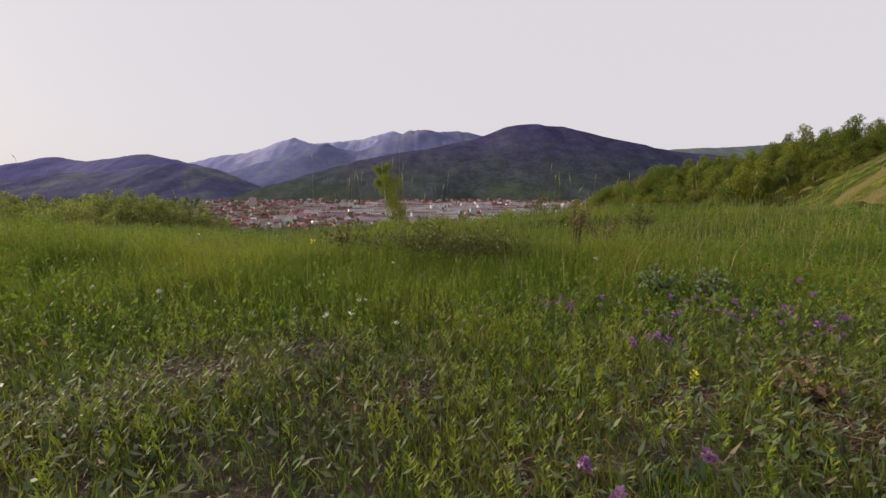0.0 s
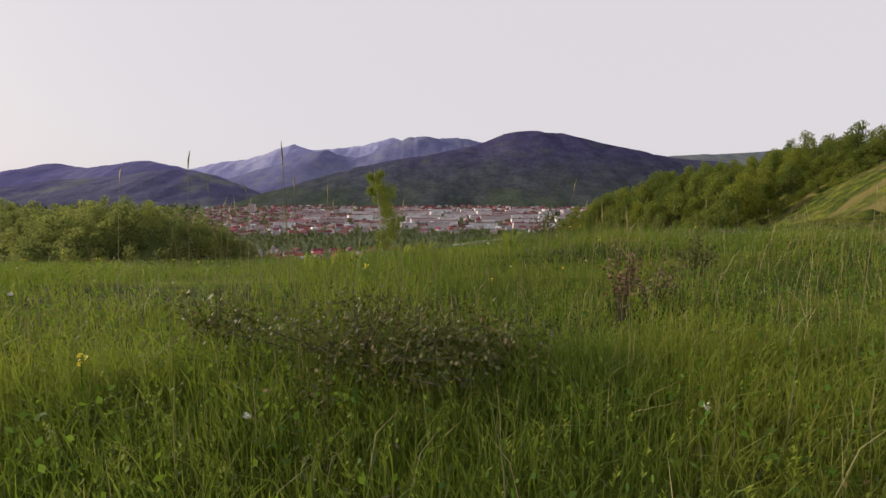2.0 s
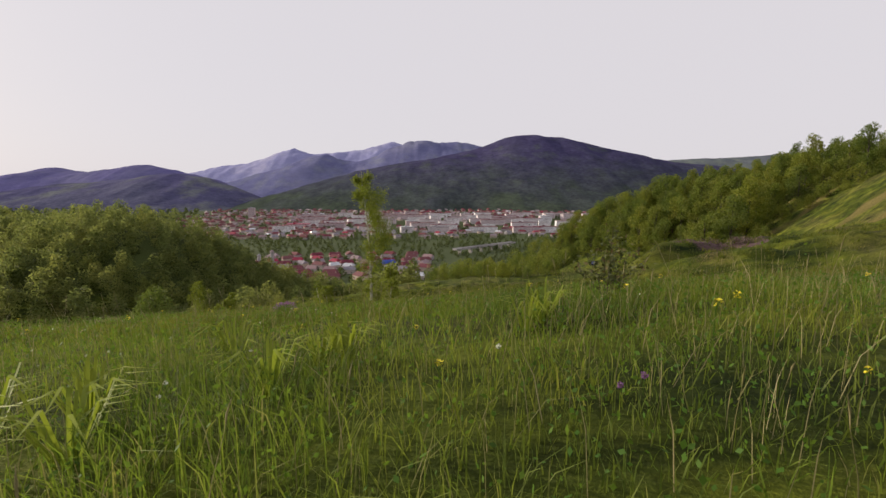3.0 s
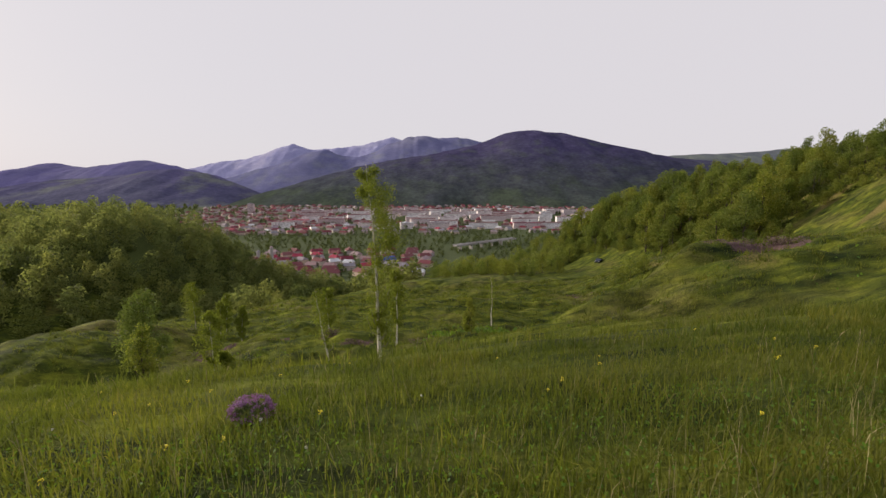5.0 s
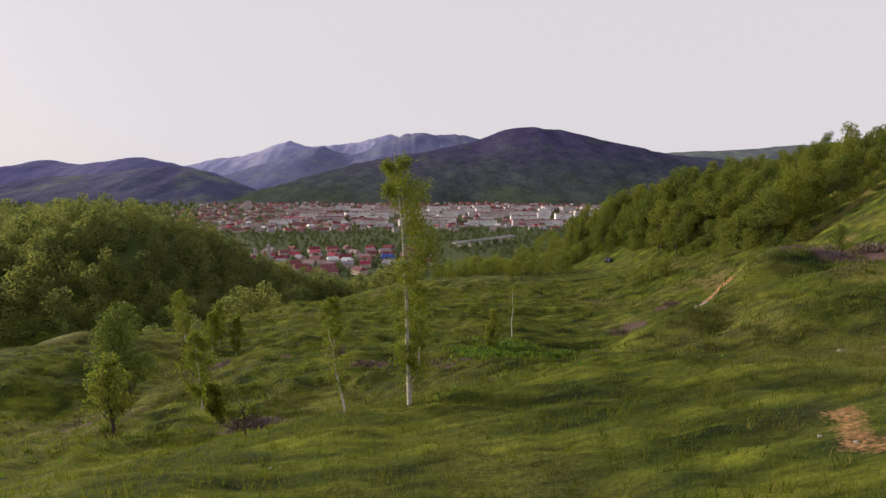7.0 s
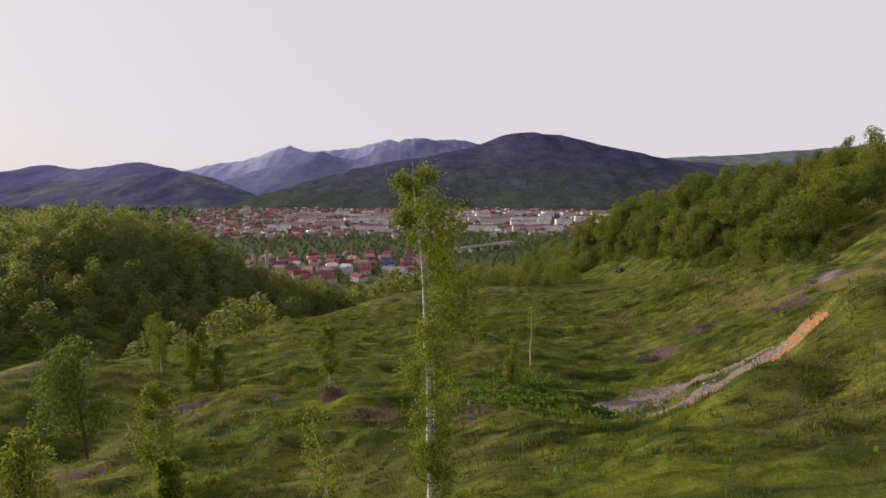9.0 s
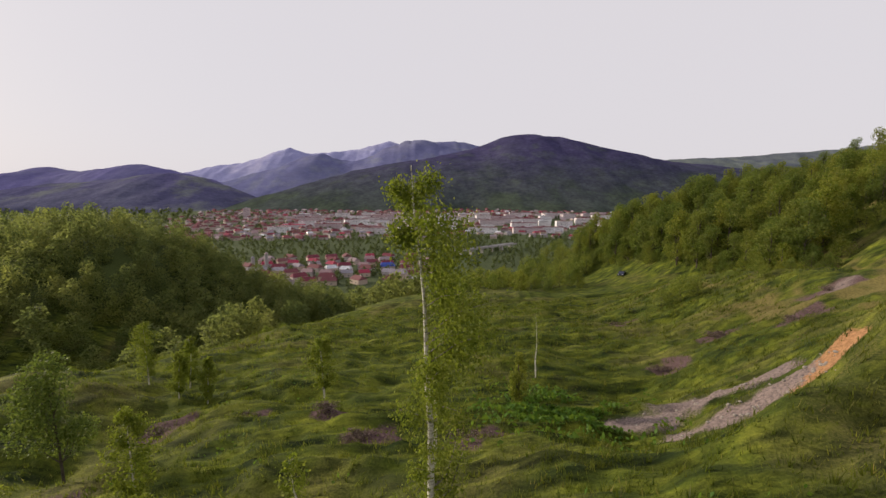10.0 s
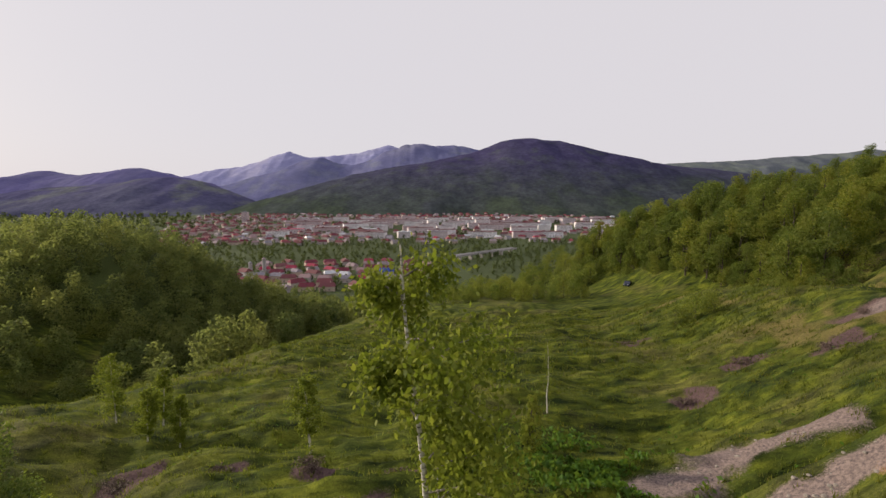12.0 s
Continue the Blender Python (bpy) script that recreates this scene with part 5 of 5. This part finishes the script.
# ---- flowers ----
PURPLE = [(0.65, 1.94), (0.65, 1.78), (1.19, 1.83), (1.01, 1.58), (0.78, 1.39), (0.78, 1.34), (1.23, 1.58), (1.47, 1.62), (1.48, 1.60), (1.39, 1.39), (1.41, 1.36), (1.57, 1.46), (0.31, 0.74), (0.33, 0.64), (0.54, 0.72), (1.08, 1.08), (1.93, 2.06), (1.76, 1.80), (1.48, 6.22), (1.59, 6.26)]
WHITE = [(-1.59, 2.10), (-1.22, 2.00), (-1.20, 2.19), (-0.29, 1.92), (-0.27, 1.99), (-0.27, 1.60), (-0.10, 1.59), (1.13, 2.70), (-0.37, 1.60), (-0.19, 2.76), (-1.12, 3.20), (-0.06, 3.16), (-1.69, 5.08), (1.09, 6.53), (-2.14, 4.21)]
YELLOW = [(0.63, 0.91), (-0.74, 2.90), (0.82, 4.65), (2.05, 6.54), (2.22, 6.64), (-2.44, 12.44), (-1.91, 11.85), (-1.42, 12.30), (-3.44, 5.78), (-3.31, 6.49), (-0.10, 4.72), (0.83, 6.30), (-2.50, 11.45), (-2.22, 11.46)]


def flower_kind(name, label, category, group, where, high, head, petals, mat, seed):
    """One flower: a stem, a few leaves and a head of small petals."""
    r = np.random.default_rng(seed)
    t = thing(name, label, category, placed(*where), group)
    part("stem", mesh_np("stem", *tube([[0, 0, -0.02], [0.004, 0, high * 0.5], [0, 0.004, high]], [0.0016, 0.0013, 0.001], 5), M_LUSH), M_LUSH, t)
    pts = unit(r, petals) * (head * r.uniform(0.3, 1, petals) ** 0.5)[:, None] + [0, 0, high]
    part("flower_head", mesh_np("flower_head", *leaves_at(r, pts, head * 0.42, -0.3), mat), mat, t)
    return t


def sown(kind, places, seed, low=0.8, high=1.25):
    r = np.random.default_rng(seed)
    for px, py in places:
        copy_thing(kind, spot(px, py, r.uniform(0, 6.28), 0, r.uniform(low, high)))


purple = flower_kind("purple_thyme", "purple thyme flower among short grass", "flower", "purple flowers", PURPLE[0], 0.07, 0.012, 54, M_PETAL, 1)
pr = np.random.default_rng(9)
sown(purple, PURPLE[1:], 2)
sown(purple, [(px + pr.normal(0, 0.05), py + pr.normal(0, 0.05)) for px, py in PURPLE[:12] for _ in range(3)], 3, 0.6, 1.0)
sown(purple, [(px, py) for px, py in zip(pr.uniform(0.6, 1.9, 12), pr.uniform(1.3, 2.2, 12))], 6, 0.5, 0.9)
sown(purple, [(pr.normal(a, 0.07), pr.normal(b, 0.05)) for a, b, k in ((0.66, 1.8, 5), (0.84, 1.82, 5), (1.28, 1.85, 7), (1.2, 1.7, 4)) for _ in range(k)], 11, 0.6, 1.1)
white = flower_kind("white_clover", "small white clover flower on a thin stem", "flower", "white flowers", WHITE[0], 0.12, 0.009, 40, M_WHITE, 4)
sown(white, WHITE[1:], 5)
sown(white, [(px, py) for px, py in zip(pr.uniform(-4, 5, 18), pr.uniform(4.5, 12, 18))], 8, 0.8, 1.2)
yellow = flower_kind("yellow_buttercup", "bright yellow buttercup in the grass", "flower", "yellow flowers", YELLOW[0], 0.14, 0.012, 14, M_YELLOW, 6)
sown(yellow, YELLOW[1:], 7, 1.2, 1.8)
sown(yellow, [(px, py) for px, py in zip(pr.uniform(-6, 4, 46), pr.uniform(5, 13, 46))], 10, 1.1, 1.6)


def thyme_mound(x, y):
    r = np.random.default_rng(55)
    t = thing("thyme_mound", "rounded mound of purple-pink thyme in full bloom", "flowers", placed(x, y))
    d = unit(r, 1500)
    d[:, 2] = np.abs(d[:, 2])
    pts = d * [0.19, 0.15, 0.15] * r.uniform(0.55, 1.0, 1500)[:, None] + [0, 0, 0.06]
    part("leaf_cushion", mesh_np("leaf_cushion", *leaves_at(r, pts * [0.95, 0.95, 0.9], 0.011, 0), M_HERB), M_HERB, t)
    heads = unit(r, 150)
    heads[:, 2] = np.abs(heads[:, 2])
    heads = heads * [0.19, 0.15, 0.16] * r.uniform(0.92, 1.06, 150)[:, None] + [0, 0, 0.07]
    pet = (heads[:, None] + r.normal(0, 0.0085, (150, 22, 3))).reshape(-1, 3)
    part("bloom", mesh_np("bloom", *leaves_at(r, pet, 0.0062, 0), M_PETAL), M_PETAL, t, "purple-pink thyme bloom")["kind"] = "stuff"


thyme_mound(-1.36, 11.4)


# ---- stones ----
def stone_mesh(seed, squash):
    r = np.random.default_rng(seed)
    bm = bmesh.new()
    bmesh.ops.create_icosphere(bm, subdivisions=2, radius=1)
    for v in bm.verts:
        v.co *= 1 + 0.22 * noise.noise(v.co * 1.3 + Vector((seed * 3.1, 0, 0))) + r.normal(0, 0.03)
        v.co.z *= squash
    me = bpy.data.meshes.new("stone")
    bm.to_mesh(me)
    bm.free()
    me.materials.append(M_STONE)
    return me


stones = [stone_mesh(k, 0.5 + 0.1 * k) for k in range(4)]
sr = np.random.default_rng(66)


def stone(px, py, size, words="pale angular stone lying on the bare soil"):
    ob = new("stone", stones[int(sr.integers(4))])
    ob.matrix_basis = spot(px, py, sr.uniform(0, 6.28), -0.1 * size, size)
    tagged(ob, words, "stone", "stones of the slope")


for ends, count, spread in ((FAR_BANK, 34, 0.8), (NEAR_BANK, 34, 0.8), (ORANGE_BANK, 16, 0.5)):
    for _ in range(count):
        k = int(sr.integers(len(ends) - 1))
        u = sr.uniform()
        stone(ends[k][0] * (1 - u) + ends[k + 1][0] * u + sr.normal(0, spread), ends[k][1] * (1 - u) + ends[k + 1][1] * u + sr.normal(0, spread), sr.uniform(0.04, 0.15))
for px, py, s in ((17.0, 31.0, 0.16), (5.7, 18.7, 0.09), (7.1, 21.3, 0.06), (5.3, 18.3, 0.05), (-1.6, 30.6, 0.1), (6.9, 21.9, 0.05), (-6.0, 24.6, 0.06), (3.0, 17.9, 0.05)):
    stone(px, py, s, "pale stone half hidden in the grass")
